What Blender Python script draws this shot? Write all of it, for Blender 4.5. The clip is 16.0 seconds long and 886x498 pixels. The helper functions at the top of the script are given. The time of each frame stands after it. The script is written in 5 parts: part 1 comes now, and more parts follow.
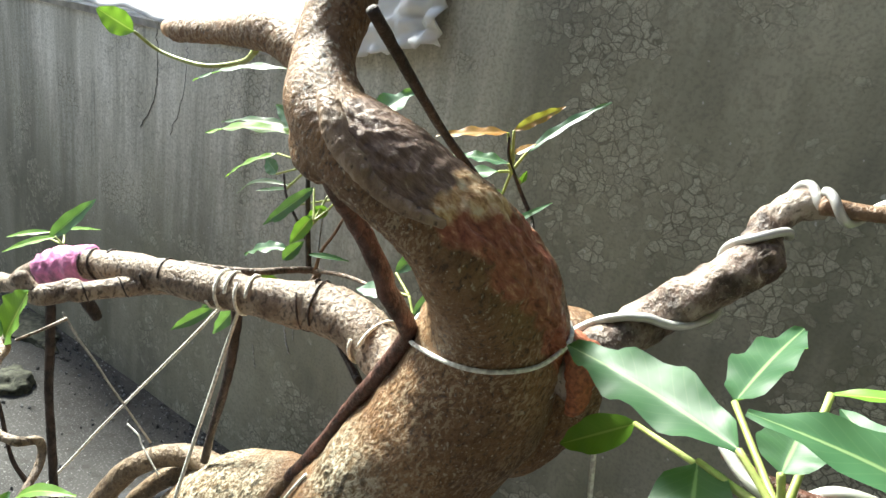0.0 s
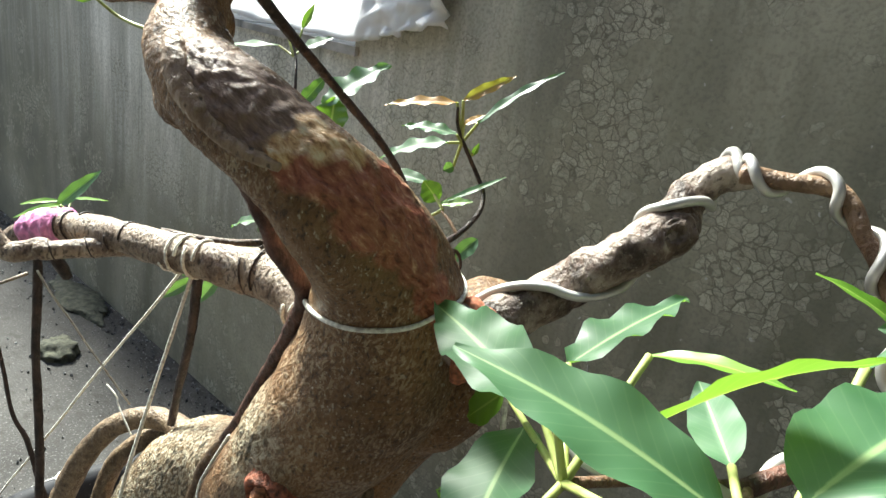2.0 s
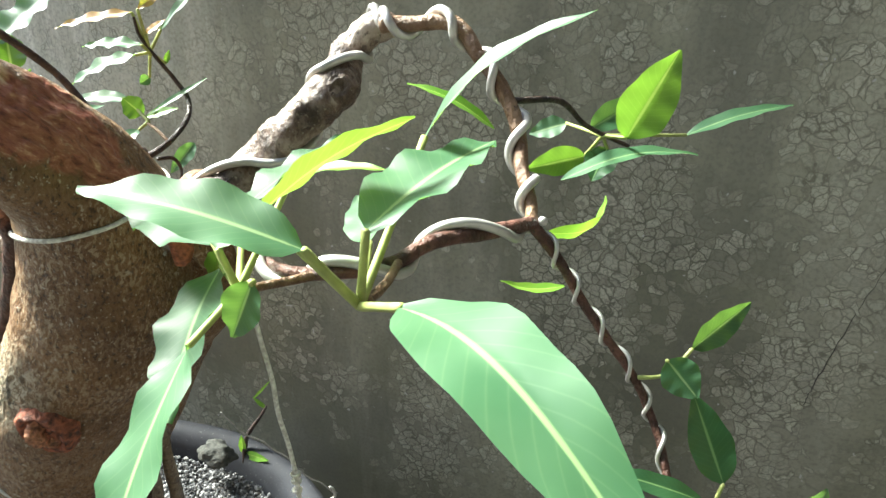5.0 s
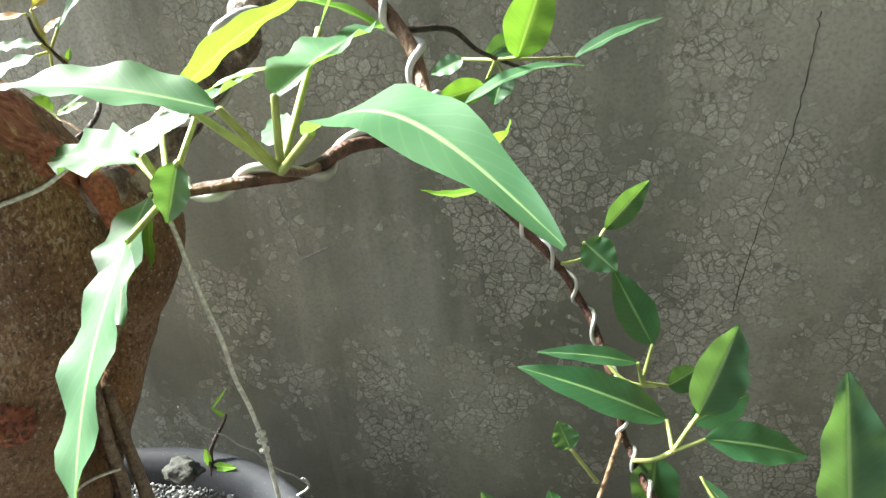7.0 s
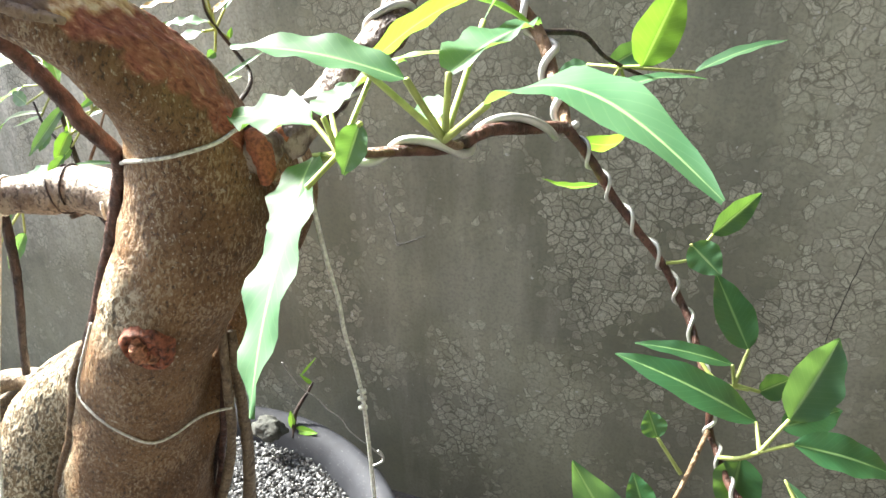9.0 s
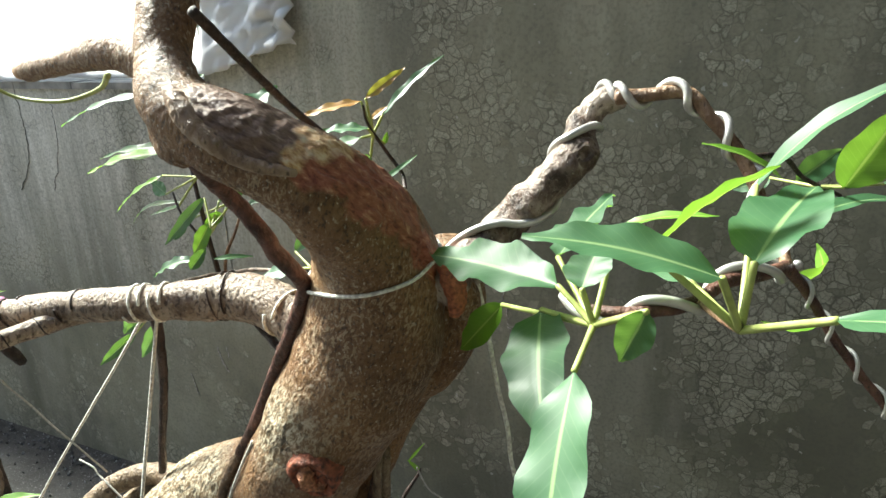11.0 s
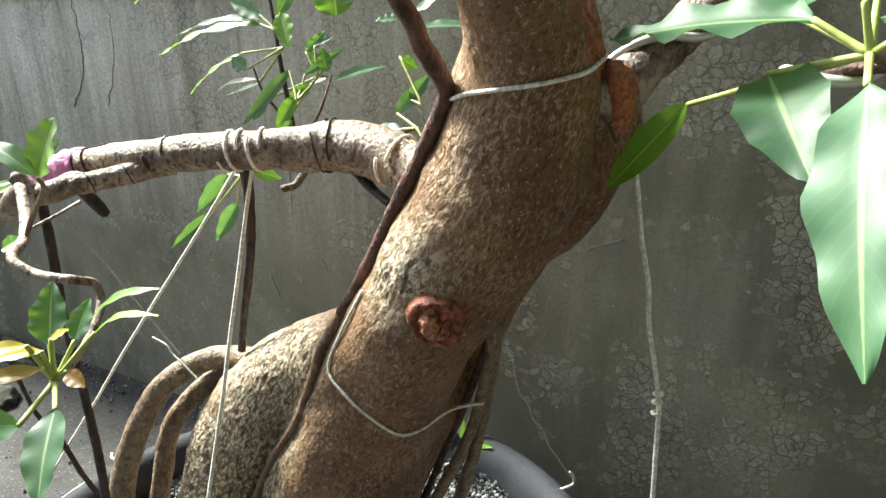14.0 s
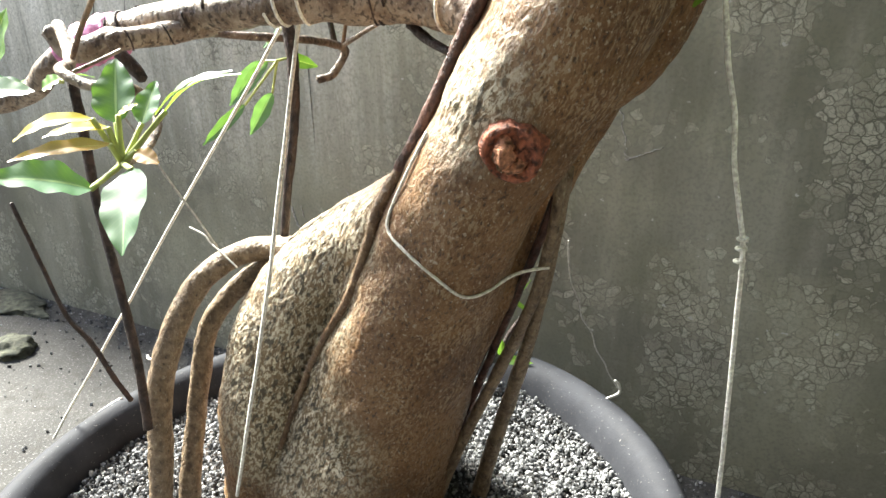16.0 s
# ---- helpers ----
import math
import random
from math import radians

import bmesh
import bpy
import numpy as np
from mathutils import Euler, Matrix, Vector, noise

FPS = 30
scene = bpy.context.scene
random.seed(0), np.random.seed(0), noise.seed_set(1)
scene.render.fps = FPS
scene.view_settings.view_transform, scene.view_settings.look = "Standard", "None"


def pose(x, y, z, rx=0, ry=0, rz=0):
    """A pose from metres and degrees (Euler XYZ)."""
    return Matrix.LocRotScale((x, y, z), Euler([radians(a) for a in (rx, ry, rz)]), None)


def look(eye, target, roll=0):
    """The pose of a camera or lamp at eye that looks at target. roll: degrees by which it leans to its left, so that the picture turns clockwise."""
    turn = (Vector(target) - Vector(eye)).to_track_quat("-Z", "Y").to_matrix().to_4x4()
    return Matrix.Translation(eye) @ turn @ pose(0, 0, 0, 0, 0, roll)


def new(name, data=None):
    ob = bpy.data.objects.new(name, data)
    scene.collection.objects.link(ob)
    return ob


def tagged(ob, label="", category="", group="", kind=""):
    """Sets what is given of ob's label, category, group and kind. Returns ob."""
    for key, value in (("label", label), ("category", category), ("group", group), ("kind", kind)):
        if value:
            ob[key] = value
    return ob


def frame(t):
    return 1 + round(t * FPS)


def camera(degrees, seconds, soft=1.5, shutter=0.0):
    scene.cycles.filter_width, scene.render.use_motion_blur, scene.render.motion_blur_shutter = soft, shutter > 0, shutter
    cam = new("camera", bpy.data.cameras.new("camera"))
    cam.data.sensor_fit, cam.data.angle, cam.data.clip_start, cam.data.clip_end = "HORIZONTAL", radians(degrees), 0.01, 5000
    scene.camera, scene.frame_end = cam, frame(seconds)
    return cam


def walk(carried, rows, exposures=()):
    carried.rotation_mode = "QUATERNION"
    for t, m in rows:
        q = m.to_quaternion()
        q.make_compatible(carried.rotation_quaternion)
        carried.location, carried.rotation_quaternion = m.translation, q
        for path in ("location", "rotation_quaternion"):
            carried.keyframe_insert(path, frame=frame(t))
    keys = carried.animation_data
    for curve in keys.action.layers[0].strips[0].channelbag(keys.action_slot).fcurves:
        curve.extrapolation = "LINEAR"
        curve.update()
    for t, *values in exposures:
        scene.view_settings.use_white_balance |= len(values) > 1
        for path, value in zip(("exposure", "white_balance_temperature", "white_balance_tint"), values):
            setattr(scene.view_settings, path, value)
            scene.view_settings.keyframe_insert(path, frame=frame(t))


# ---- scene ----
from mathutils.bvhtree import BVHTree

cam = camera(67.12, 16.0)
PATH = [
    (0, (0.4663, 0.2358, 0.8174), (-0.2918, 1.4414, 0.3463), 9.74),
    (0.5, (0.4743, 0.2417, 0.8085), (-0.3098, 1.4207, 0.3133), 10.16),
    (1, (0.4960, 0.2498, 0.8080), (-0.3180, 1.4062, 0.3077), 9.97),
    (1.5, (0.5191, 0.2654, 0.8091), (-0.3227, 1.3897, 0.2826), 9.27),
    (2, (0.5350, 0.2926, 0.8104), (-0.3441, 1.4020, 0.3142), 9.87),
    (2.5, (0.5414, 0.3144, 0.8109), (-0.2805, 1.4557, 0.2894), 10.51),
    (3, (0.5560, 0.3276, 0.8159), (-0.1786, 1.5066, 0.2499), 9.53),
    (3.5, (0.5755, 0.3311, 0.8195), (-0.0751, 1.5315, 0.1985), 6.99),
    (4, (0.5953, 0.3174, 0.8251), (0.0163, 1.5475, 0.1912), 3.41),
    (4.2, (0.5987, 0.3077, 0.8220), (0.0488, 1.5473, 0.1811), 2.99),
    (6.3, (0.6148, 0.2503, 0.7764), (0.2394, 1.5795, 0.1914), -1.05),
    (6.5, (0.6156, 0.2479, 0.7715), (0.2508, 1.5827, 0.1925), -1.85),
    (7, (0.6282, 0.2372, 0.7637), (0.2841, 1.5708, 0.1695), -5.34),
    (7.5, (0.6279, 0.2201, 0.7402), (0.2838, 1.5565, 0.1526), -3.28),
    (8, (0.6336, 0.1961, 0.7224), (0.2015, 1.5134, 0.1496), -2.86),
    (8.5, (0.6255, 0.1860, 0.7289), (0.1163, 1.4801, 0.1668), -3.06),
    (9, (0.6148, 0.1971, 0.7620), (0.1112, 1.4913, 0.1951), -1.63),
    (9.5, (0.5922, 0.1996, 0.7835), (0.0406, 1.4883, 0.2498), -0.39),
    (10, (0.5710, 0.2000, 0.8069), (-0.0159, 1.4972, 0.3349), -1.45),
    (10.2, (0.5617, 0.2029, 0.8083), (-0.0315, 1.4897, 0.3160), -1.80),
    (12.3, (0.4717, 0.1936, 0.8079), (-0.1629, 1.4763, 0.3586), -2.39),
    (12.5, (0.4666, 0.1954, 0.7873), (-0.1611, 1.4790, 0.3308), -1.78),
    (13, (0.4636, 0.1905, 0.7636), (-0.1655, 1.4618, 0.2756), -1.56),
    (13.5, (0.4590, 0.1847, 0.7346), (-0.2009, 1.4468, 0.2638), -0.98),
    (14, (0.4516, 0.1792, 0.7065), (-0.1959, 1.4350, 0.2027), -0.35),
    (14.5, (0.4436, 0.1689, 0.6861), (-0.2070, 1.4134, 0.1590), -0.69),
    (15, (0.4379, 0.1636, 0.6721), (-0.2180, 1.4004, 0.1335), -1.98),
    (15.5, (0.4272, 0.1539, 0.6483), (-0.2267, 1.3902, 0.1061), -2.00),
    (16, (0.4166, 0.1555, 0.6185), (-0.2263, 1.4002, 0.0824), -1.25),
]
EXPOSURES = [(0, 1.82, 6500, 2), (1.5, 1.76, 6500, 2), (3, 1.71, 6400, 0), (4, 2.03, 6400, 0), (6.5, 2.46, 6500, 1), (7.5, 2.66, 6500, 3), (8.5, 3.0, 6600, 8), (9.5, 2.49, 6500, 4), (10, 2.15, 6500, 1), (12.5, 1.61, 6500, 0), (14, 1.9, 6500, 2), (15, 2.16, 6500, 4), (15.5, 2.42, 6500, 5), (16, 2.57, 6600, 5)]
walk(cam, [(t, look(eye, target, roll)) for t, eye, target, roll in PATH], EXPOSURES)

# ---- light: an open sky with a veiled sun high on the left ----
world = bpy.data.worlds.new("sky_world")
scene.world = world
world.use_nodes = True
wn, wl = world.node_tree.nodes, world.node_tree.links
sky = wn.new("ShaderNodeTexSky")
sky.sky_type, sky.sun_disc = "NISHITA", False
SUN_WAY = Vector((-0.82, 0.17, 0.82)).normalized()
sky.sun_elevation, sky.sun_rotation = math.asin(SUN_WAY.z), math.atan2(SUN_WAY.x, SUN_WAY.y)
sky.air_density, sky.dust_density = 1.0, 3.0
wl.new(sky.outputs[0], wn["Background"].inputs[0])
wn["Background"].inputs[1].default_value = 0.10
sun = new("sun", bpy.data.lights.new("sun", "SUN"))
sun.data.energy, sun.data.angle, sun.data.color = 5.0, radians(14), (1.0, 0.98, 0.93)
sun.matrix_world = look(SUN_WAY * 8, (0, 0, 0))


# ---- small tools ----
def mat(name):
    m = bpy.data.materials.new(name)
    m.use_nodes = True
    return m, m.node_tree.nodes, m.node_tree.links, m.node_tree.nodes["Principled BSDF"]


def tex(n, l, kind, scale, detail=4.0, vec=None, **more):
    t = n.new(kind)
    t.inputs["Scale"].default_value = scale
    if "Detail" in t.inputs:
        t.inputs["Detail"].default_value = detail
    for k, v in more.items():
        t.inputs[k].default_value = v
    if vec:
        l.new(vec, t.inputs["Vector"])
    return t


def ramp(n, l, src, stops):
    r = n.new("ShaderNodeValToRGB")
    while len(r.color_ramp.elements) < len(stops):
        r.color_ramp.elements.new(0.5)
    for e, (p, c) in zip(r.color_ramp.elements, stops):
        e.position, e.color = p, (*c, 1) if len(c) == 3 else c
    l.new(src, r.inputs[0])
    return r.outputs[0]


def grey(v):
    return (v, v, v)


def mix(n, l, fac, a, b, blend="MIX"):
    m = n.new("ShaderNodeMix")
    m.data_type, m.blend_type = "RGBA", blend
    for sock, v in ((m.inputs[0], fac), (m.inputs[6], a), (m.inputs[7], b)):
        if isinstance(v, (int, float)):
            sock.default_value = v
        elif isinstance(v, tuple):
            sock.default_value = (*v, 1)
        else:
            l.new(v, sock)
    return m.outputs[2]


def calc(n, l, op, a, b=0.5):
    m = n.new("ShaderNodeMath")
    m.operation, m.use_clamp = op, op not in ("MULTIPLY_ADD",)
    for sock, v in ((m.inputs[0], a), (m.inputs[1], b)):
        if isinstance(v, (int, float)):
            sock.default_value = v
        else:
            l.new(v, sock)
    return m.outputs[0]


def bump(n, l, bsdf, height, strength, distance):
    b = n.new("ShaderNodeBump")
    b.inputs["Strength"].default_value, b.inputs["Distance"].default_value = strength, distance
    l.new(height, b.inputs["Height"])
    l.new(b.outputs[0], bsdf.inputs["Normal"])


def coords(n, out="Object"):
    return n.new("ShaderNodeTexCoord").outputs[out]


def near(n, l, pos, centre, inner, outer):
    """1 within inner metres of centre, falling to 0 at outer."""
    d = n.new("ShaderNodeVectorMath")
    d.operation = "DISTANCE"
    l.new(pos, d.inputs[0])
    d.inputs[1].default_value = centre
    r = n.new("ShaderNodeMapRange")
    r.inputs["From Min"].default_value, r.inputs["From Max"].default_value = outer, inner
    l.new(d.outputs["Value"], r.inputs["Value"])
    return r.outputs[0]


def warped(n, l, pos, scale, amount):
    w = tex(n, l, "ShaderNodeTexNoise", scale, 4, pos)
    v = n.new("ShaderNodeVectorMath")
    v.operation = "MULTIPLY_ADD"
    l.new(w.outputs["Color"], v.inputs[0])
    v.inputs[1].default_value = (amount,) * 3
    l.new(pos, v.inputs[2])
    s = n.new("ShaderNodeVectorMath")
    s.operation = "SUBTRACT"
    l.new(v.outputs[0], s.inputs[0])
    s.inputs[1].default_value = (amount / 2,) * 3
    return s.outputs[0]


def mesh_of(name, bm, material, smooth=True):
    me = bpy.data.meshes.new(name)
    bm.to_mesh(me)
    bm.free()
    for p in me.polygons:
        p.use_smooth = smooth
    me.materials.append(material)
    return me


def part(name, bm, material, parent=None, label="", smooth=True):
    ob = new(name, mesh_of(name, bm, material, smooth))
    if parent:
        ob.parent = parent
    return tagged(ob, label)


def glide(points, steps):
    """Catmull-Rom through points of any width; steps per span."""
    p = [np.array(q, float) for q in points]
    p = [2 * p[0] - p[1], *p, 2 * p[-1] - p[-2]]
    out = []
    for i in range(1, len(p) - 2):
        for k in range(steps):
            u = k / steps
            a, b, c, d = p[i - 1:i + 3]
            out.append(0.5 * (2 * b + (c - a) * u + (2 * a - 5 * b + 4 * c - d) * u * u + (3 * b - a - 3 * c + d) * u ** 3))
    out.append(p[-2])
    return out


def frames_along(pts):
    """Tangent, normal and binormal at each point, carried along without twist."""
    tan = [Vector(pts[min(i + 1, len(pts) - 1)]) - Vector(pts[max(i - 1, 0)]) for i in range(len(pts))]
    tan = [t.normalized() for t in tan]
    nor = tan[0].orthogonal().normalized()
    out = []
    for t in tan:
        nor = (nor - t * nor.dot(t)).normalized()
        out.append((t, nor, t.cross(nor)))
    return out


def tube(bm, points, steps=6, seg=10, rough=0.0, grain=60.0, round_ends=True):
    """A tapering tube through (x, y, z, radius) points, with an uneven skin."""
    line = glide(points, steps)
    pos = [q[:3] for q in line]
    rad = [max(q[3], 0.0004) for q in line]
    fr = frames_along(pos)
    rings = []
    for i, (q, r, (t, a, b)) in enumerate(zip(pos, rad, fr)):
        ring = []
        for k in range(seg):
            w = 2 * math.pi * k / seg
            way = a * math.cos(w) + b * math.sin(w)
            p = Vector(q) + way * r
            if rough:
                p += way * r * rough * (noise.noise(p * grain) + 0.5 * noise.noise(p * grain * 2.7))
            ring.append(bm.verts.new(p))
        rings.append(ring)
    for r0, r1 in zip(rings, rings[1:]):
        for k in range(seg):
            bm.faces.new((r0[k], r0[(k + 1) % seg], r1[(k + 1) % seg], r1[k]))
    for ring, (t, a, b), q, r, s in ((rings[0], fr[0], pos[0], rad[0], -1), (rings[-1], fr[-1], pos[-1], rad[-1], 1)):
        tip = bm.verts.new(Vector(q) + t * s * (r * 0.5 if round_ends else 0.0))
        for k in range(seg):
            f = (ring[k], ring[(k + 1) % seg], tip)
            bm.faces.new(f if s > 0 else f[::-1])
    return bm


def coil(points, turns, wire, gap=0.0, start=0.0, steps=14, ends=0.0):
    """The line of a wire wound round a limb given by (x, y, z, radius) points."""
    line = glide(points, steps)
    fr = frames_along([q[:3] for q in line])
    out = []
    for i, (q, (t, a, b)) in enumerate(zip(line, fr)):
        w = start + 2 * math.pi * turns * i / (len(line) - 1)
        p = Vector(q[:3]) + (a * math.cos(w) + b * math.sin(w)) * (q[3] + wire + gap)
        out.append((*p, wire))
    return out


def lathe(profile, seg, centre=(0, 0)):
    bm = bmesh.new()
    rings = [[bm.verts.new((centre[0] + r * math.cos(2 * math.pi * k / seg), centre[1] + r * math.sin(2 * math.pi * k / seg), z)) for k in range(seg)] for r, z in profile]
    for r0, r1 in zip(rings, rings[1:]):
        for k in range(seg):
            bm.faces.new((r0[k], r0[(k + 1) % seg], r1[(k + 1) % seg], r1[k]))
    return bm


def box(bm, lo, hi):
    v = [bm.verts.new((x, y, z)) for x in (lo[0], hi[0]) for y in (lo[1], hi[1]) for z in (lo[2], hi[2])]
    for f in ((0, 1, 3, 2), (4, 6, 7, 5), (0, 4, 5, 1), (2, 3, 7, 6), (0, 2, 6, 4), (1, 5, 7, 3)):
        bm.faces.new([v[i] for i in f])


# ---- materials ----
def streaked(n, l, pos, way, across, along):
    """Coordinates stretched along one way: a fibre's grain."""
    w = Vector(way).normalized()
    d, s, m, a = (n.new("ShaderNodeVectorMath") for _ in range(4))
    d.operation, s.operation, m.operation, a.operation = "DOT_PRODUCT", "SCALE", "SCALE", "SUBTRACT"
    l.new(pos, d.inputs[0])
    d.inputs[1].default_value = w
    s.inputs[0].default_value = w * (across - along)
    l.new(d.outputs["Value"], s.inputs["Scale"])
    l.new(pos, m.inputs[0])
    m.inputs["Scale"].default_value = across
    l.new(m.outputs[0], a.inputs[0])
    l.new(s.outputs[0], a.inputs[1])
    return a.outputs[0]


def bark_material(name, dark, mid, light, specks, wound=False, blotch=14, pale=0.55, dots=0.40):
    m, n, l, b = mat(name)
    pos = coords(n)
    lean = n.new("ShaderNodeMapping")
    lean.inputs["Rotation"].default_value = (0.0, -0.45, 0.0)
    lean.inputs["Scale"].default_value = (1.0, 1.0, 0.72)
    l.new(pos, lean.inputs["Vector"])
    big = tex(n, l, "ShaderNodeTexNoise", blotch, 5, pos, Roughness=0.6)
    fine = tex(n, l, "ShaderNodeTexNoise", 190, 6, lean.outputs[0], Roughness=0.65)
    spots = tex(n, l, "ShaderNodeTexNoise", 330, 3, lean.outputs[0])
    base = ramp(n, l, big.outputs[0], [(0.38, dark), (0.5, mid), (0.62, light)])
    base = mix(n, l, ramp(n, l, fine.outputs[0], [(0.46, grey(0.0)), (0.62, grey(pale))]), base, light)
    flecks = tex(n, l, "ShaderNodeTexNoise", 620, 3, lean.outputs[0])
    base = mix(n, l, ramp(n, l, spots.outputs[0], [(0.63, grey(0.0)), (0.70, grey(specks))]), base, (0.55, 0.48, 0.37))
    base = mix(n, l, ramp(n, l, flecks.outputs[0], [(0.64, grey(0.0)), (0.71, grey(specks))]), base, (0.62, 0.56, 0.45))
    base = mix(n, l, ramp(n, l, spots.outputs[0], [(dots - 0.10, grey(0.8)), (dots, grey(0.0))]), base, (0.045, 0.028, 0.018))
    height = mix(n, l, 0.5, fine.outputs[0], spots.outputs[0])
    if wound:
        # flakes of pale cork drawn out along the trunk, with small dark pits between
        strand = streaked(n, l, warped(n, l, pos, 140, 0.005), (0.50, -0.15, 0.85), 520, 190)
        cork = tex(n, l, "ShaderNodeTexNoise", 1.0, 5, strand, Roughness=0.62)
        worn = ramp(n, l, tex(n, l, "ShaderNodeTexNoise", 22, 4, pos).outputs[0], [(0.44, grey(0.12)), (0.62, grey(0.75))])
        base = mix(n, l, calc(n, l, "MULTIPLY", ramp(n, l, cork.outputs[0], [(0.52, grey(0.0)), (0.58, grey(0.95))]), worn), base, (0.52, 0.41, 0.27))
        base = mix(n, l, ramp(n, l, cork.outputs[0], [(0.36, grey(0.85)), (0.43, grey(0.0))]), base, (0.060, 0.034, 0.018))
        height = mix(n, l, 0.6, height, cork.outputs[0])
        crust = 0.0
        for c, i, o in CRUST_SPOTS:
            crust = calc(n, l, "MAXIMUM", near(n, l, pos, c, i, o), crust)
        lichen = tex(n, l, "ShaderNodeTexNoise", 0.8, 6, strand, Roughness=0.68)
        speckle = ramp(n, l, lichen.outputs[0], [(0.49, grey(0.0)), (0.55, grey(1.0))])
        base = mix(n, l, calc(n, l, "MULTIPLY", crust, 0.6), base, (0.20, 0.155, 0.085))
        base = mix(n, l, calc(n, l, "MULTIPLY", crust, calc(n, l, "MULTIPLY", speckle, 0.95)), base, (0.66, 0.60, 0.45))
        pits = ramp(n, l, tex(n, l, "ShaderNodeTexNoise", 0.52, 5, strand).outputs[0], [(0.40, grey(0.9)), (0.46, grey(0.0))])
        base = mix(n, l, calc(n, l, "MULTIPLY", crust, pits), base, (0.045, 0.033, 0.016))
        height = mix(n, l, calc(n, l, "MULTIPLY", crust, 0.6), height, lichen.outputs[0])
    if wound:
        wp = warped(n, l, warped(n, l, pos, 60, 0.006), 190, 0.006)
        grain = tex(n, l, "ShaderNodeTexNoise", 1.0, 6, streaked(n, l, warped(n, l, pos, 90, 0.004), (0.36, 0.65, -0.66), 400, 130), Roughness=0.65)
        clods = tex(n, l, "ShaderNodeTexNoise", 1.0, 4, streaked(n, l, pos, (0.36, 0.65, -0.66), 170, 70))
        red = ramp(n, l, grain.outputs[0], [(0.30, (0.11, 0.030, 0.020)), (0.44, (0.33, 0.105, 0.062)), (0.58, (0.46, 0.185, 0.112)), (0.70, (0.74, 0.46, 0.31))])
        red = mix(n, l, ramp(n, l, clods.outputs[0], [(0.28, grey(0.6)), (0.42, grey(0.0))]), red, (0.13, 0.036, 0.022))
        pale = ramp(n, l, grain.outputs[0], [(0.28, (0.24, 0.105, 0.045)), (0.42, (0.60, 0.35, 0.17)), (0.54, (0.78, 0.56, 0.32)), (0.68, (0.88, 0.76, 0.54))])
        fibre = tex(n, l, "ShaderNodeTexNoise", 1.0, 6, streaked(n, l, warped(n, l, pos, 90, 0.004), (0.70, 0.42, -0.58), 420, 85), Roughness=0.65)
        drab = ramp(n, l, fibre.outputs[0], [(0.30, (0.085, 0.048, 0.034)), (0.44, (0.185, 0.118, 0.086)), (0.58, (0.28, 0.190, 0.142)), (0.70, (0.50, 0.40, 0.32))])
        def patch(colour, *spots_at):
            f = 0.0
            for c, i, o in spots_at:
                f = calc(n, l, "MAXIMUM", near(n, l, wp, c, i, o), f)
            return f, colour
        for f, c in (patch(red, *RED_SPOTS), patch(drab, *DRAB_SPOTS), patch(pale, *PALE_SPOTS)):
            base = mix(n, l, ramp(n, l, f, [(0.22, grey(0.0)), (0.72, grey(1.0))]), base, c)
            height = mix(n, l, calc(n, l, "MULTIPLY", f, 0.85), height, mix(n, l, 0.55, grain.outputs[0], clods.outputs[0]))
    l.new(base, b.inputs["Base Color"])
    l.new(ramp(n, l, fine.outputs[0], [(0.35, grey(0.56)), (0.65, grey(0.36))]), b.inputs["Roughness"])
    b.inputs["Specular IOR Level"].default_value = 0.5
    bump(n, l, b, height, 1.0, 0.0042)
    return m


CRUST_SPOTS = [((0.0706, 0.5176, 0.3382), 0.05, 0.085), ((0.1096, 0.5334, 0.4180), 0.045, 0.075), ((0.1554, 0.5183, 0.4662), 0.02, 0.045), ((0.0931, 0.5139, 0.2719), 0.05, 0.09), ((0.2629, 0.4838, 0.5642), 0.012, 0.045)]
RED_SPOTS = [((0.3403, 0.4423, 0.7473), 0.004, 0.01), ((0.3455, 0.448, 0.7467), 0.005, 0.011), ((0.3485, 0.4565, 0.7489), 0.006, 0.012), ((0.3524, 0.466, 0.7455), 0.007, 0.013), ((0.3517, 0.4857, 0.7393), 0.009, 0.015), ((0.3502, 0.4523, 0.742), 0.005, 0.011), ((0.3557, 0.4614, 0.7379), 0.006, 0.012), ((0.3577, 0.4795, 0.7347), 0.009, 0.015), ((0.356, 0.4597, 0.7301), 0.005, 0.011), ((0.3604, 0.4705, 0.7286), 0.007, 0.013), ((0.3602, 0.4918, 0.7247), 0.009, 0.015), ((0.3608, 0.4656, 0.7224), 0.003, 0.009), ((0.3639, 0.4786, 0.7171), 0.006, 0.012), ((0.3634, 0.4957, 0.7146), 0.009, 0.015), ((0.3651, 0.4932, 0.7078), 0.007, 0.013), ((0.3668, 0.5045, 0.6931), 0.009, 0.014), ((0.3691, 0.5158, 0.6812), 0.008, 0.013)]
PALE_SPOTS = [((0.3367, 0.4397, 0.7544), 0.0025, 0.0085), ((0.3376, 0.4467, 0.7571), 0.0025, 0.0085), ((0.3403, 0.4533, 0.7595), 0.0025, 0.0085), ((0.3443, 0.4599, 0.7574), 0.0025, 0.0085), ((0.3354, 0.4533, 0.7633), 0.0025, 0.0085), ((0.3476, 0.4664, 0.7538), 0.0025, 0.0085), ((0.3438, 0.4533, 0.7556), 0.0025, 0.0085)]
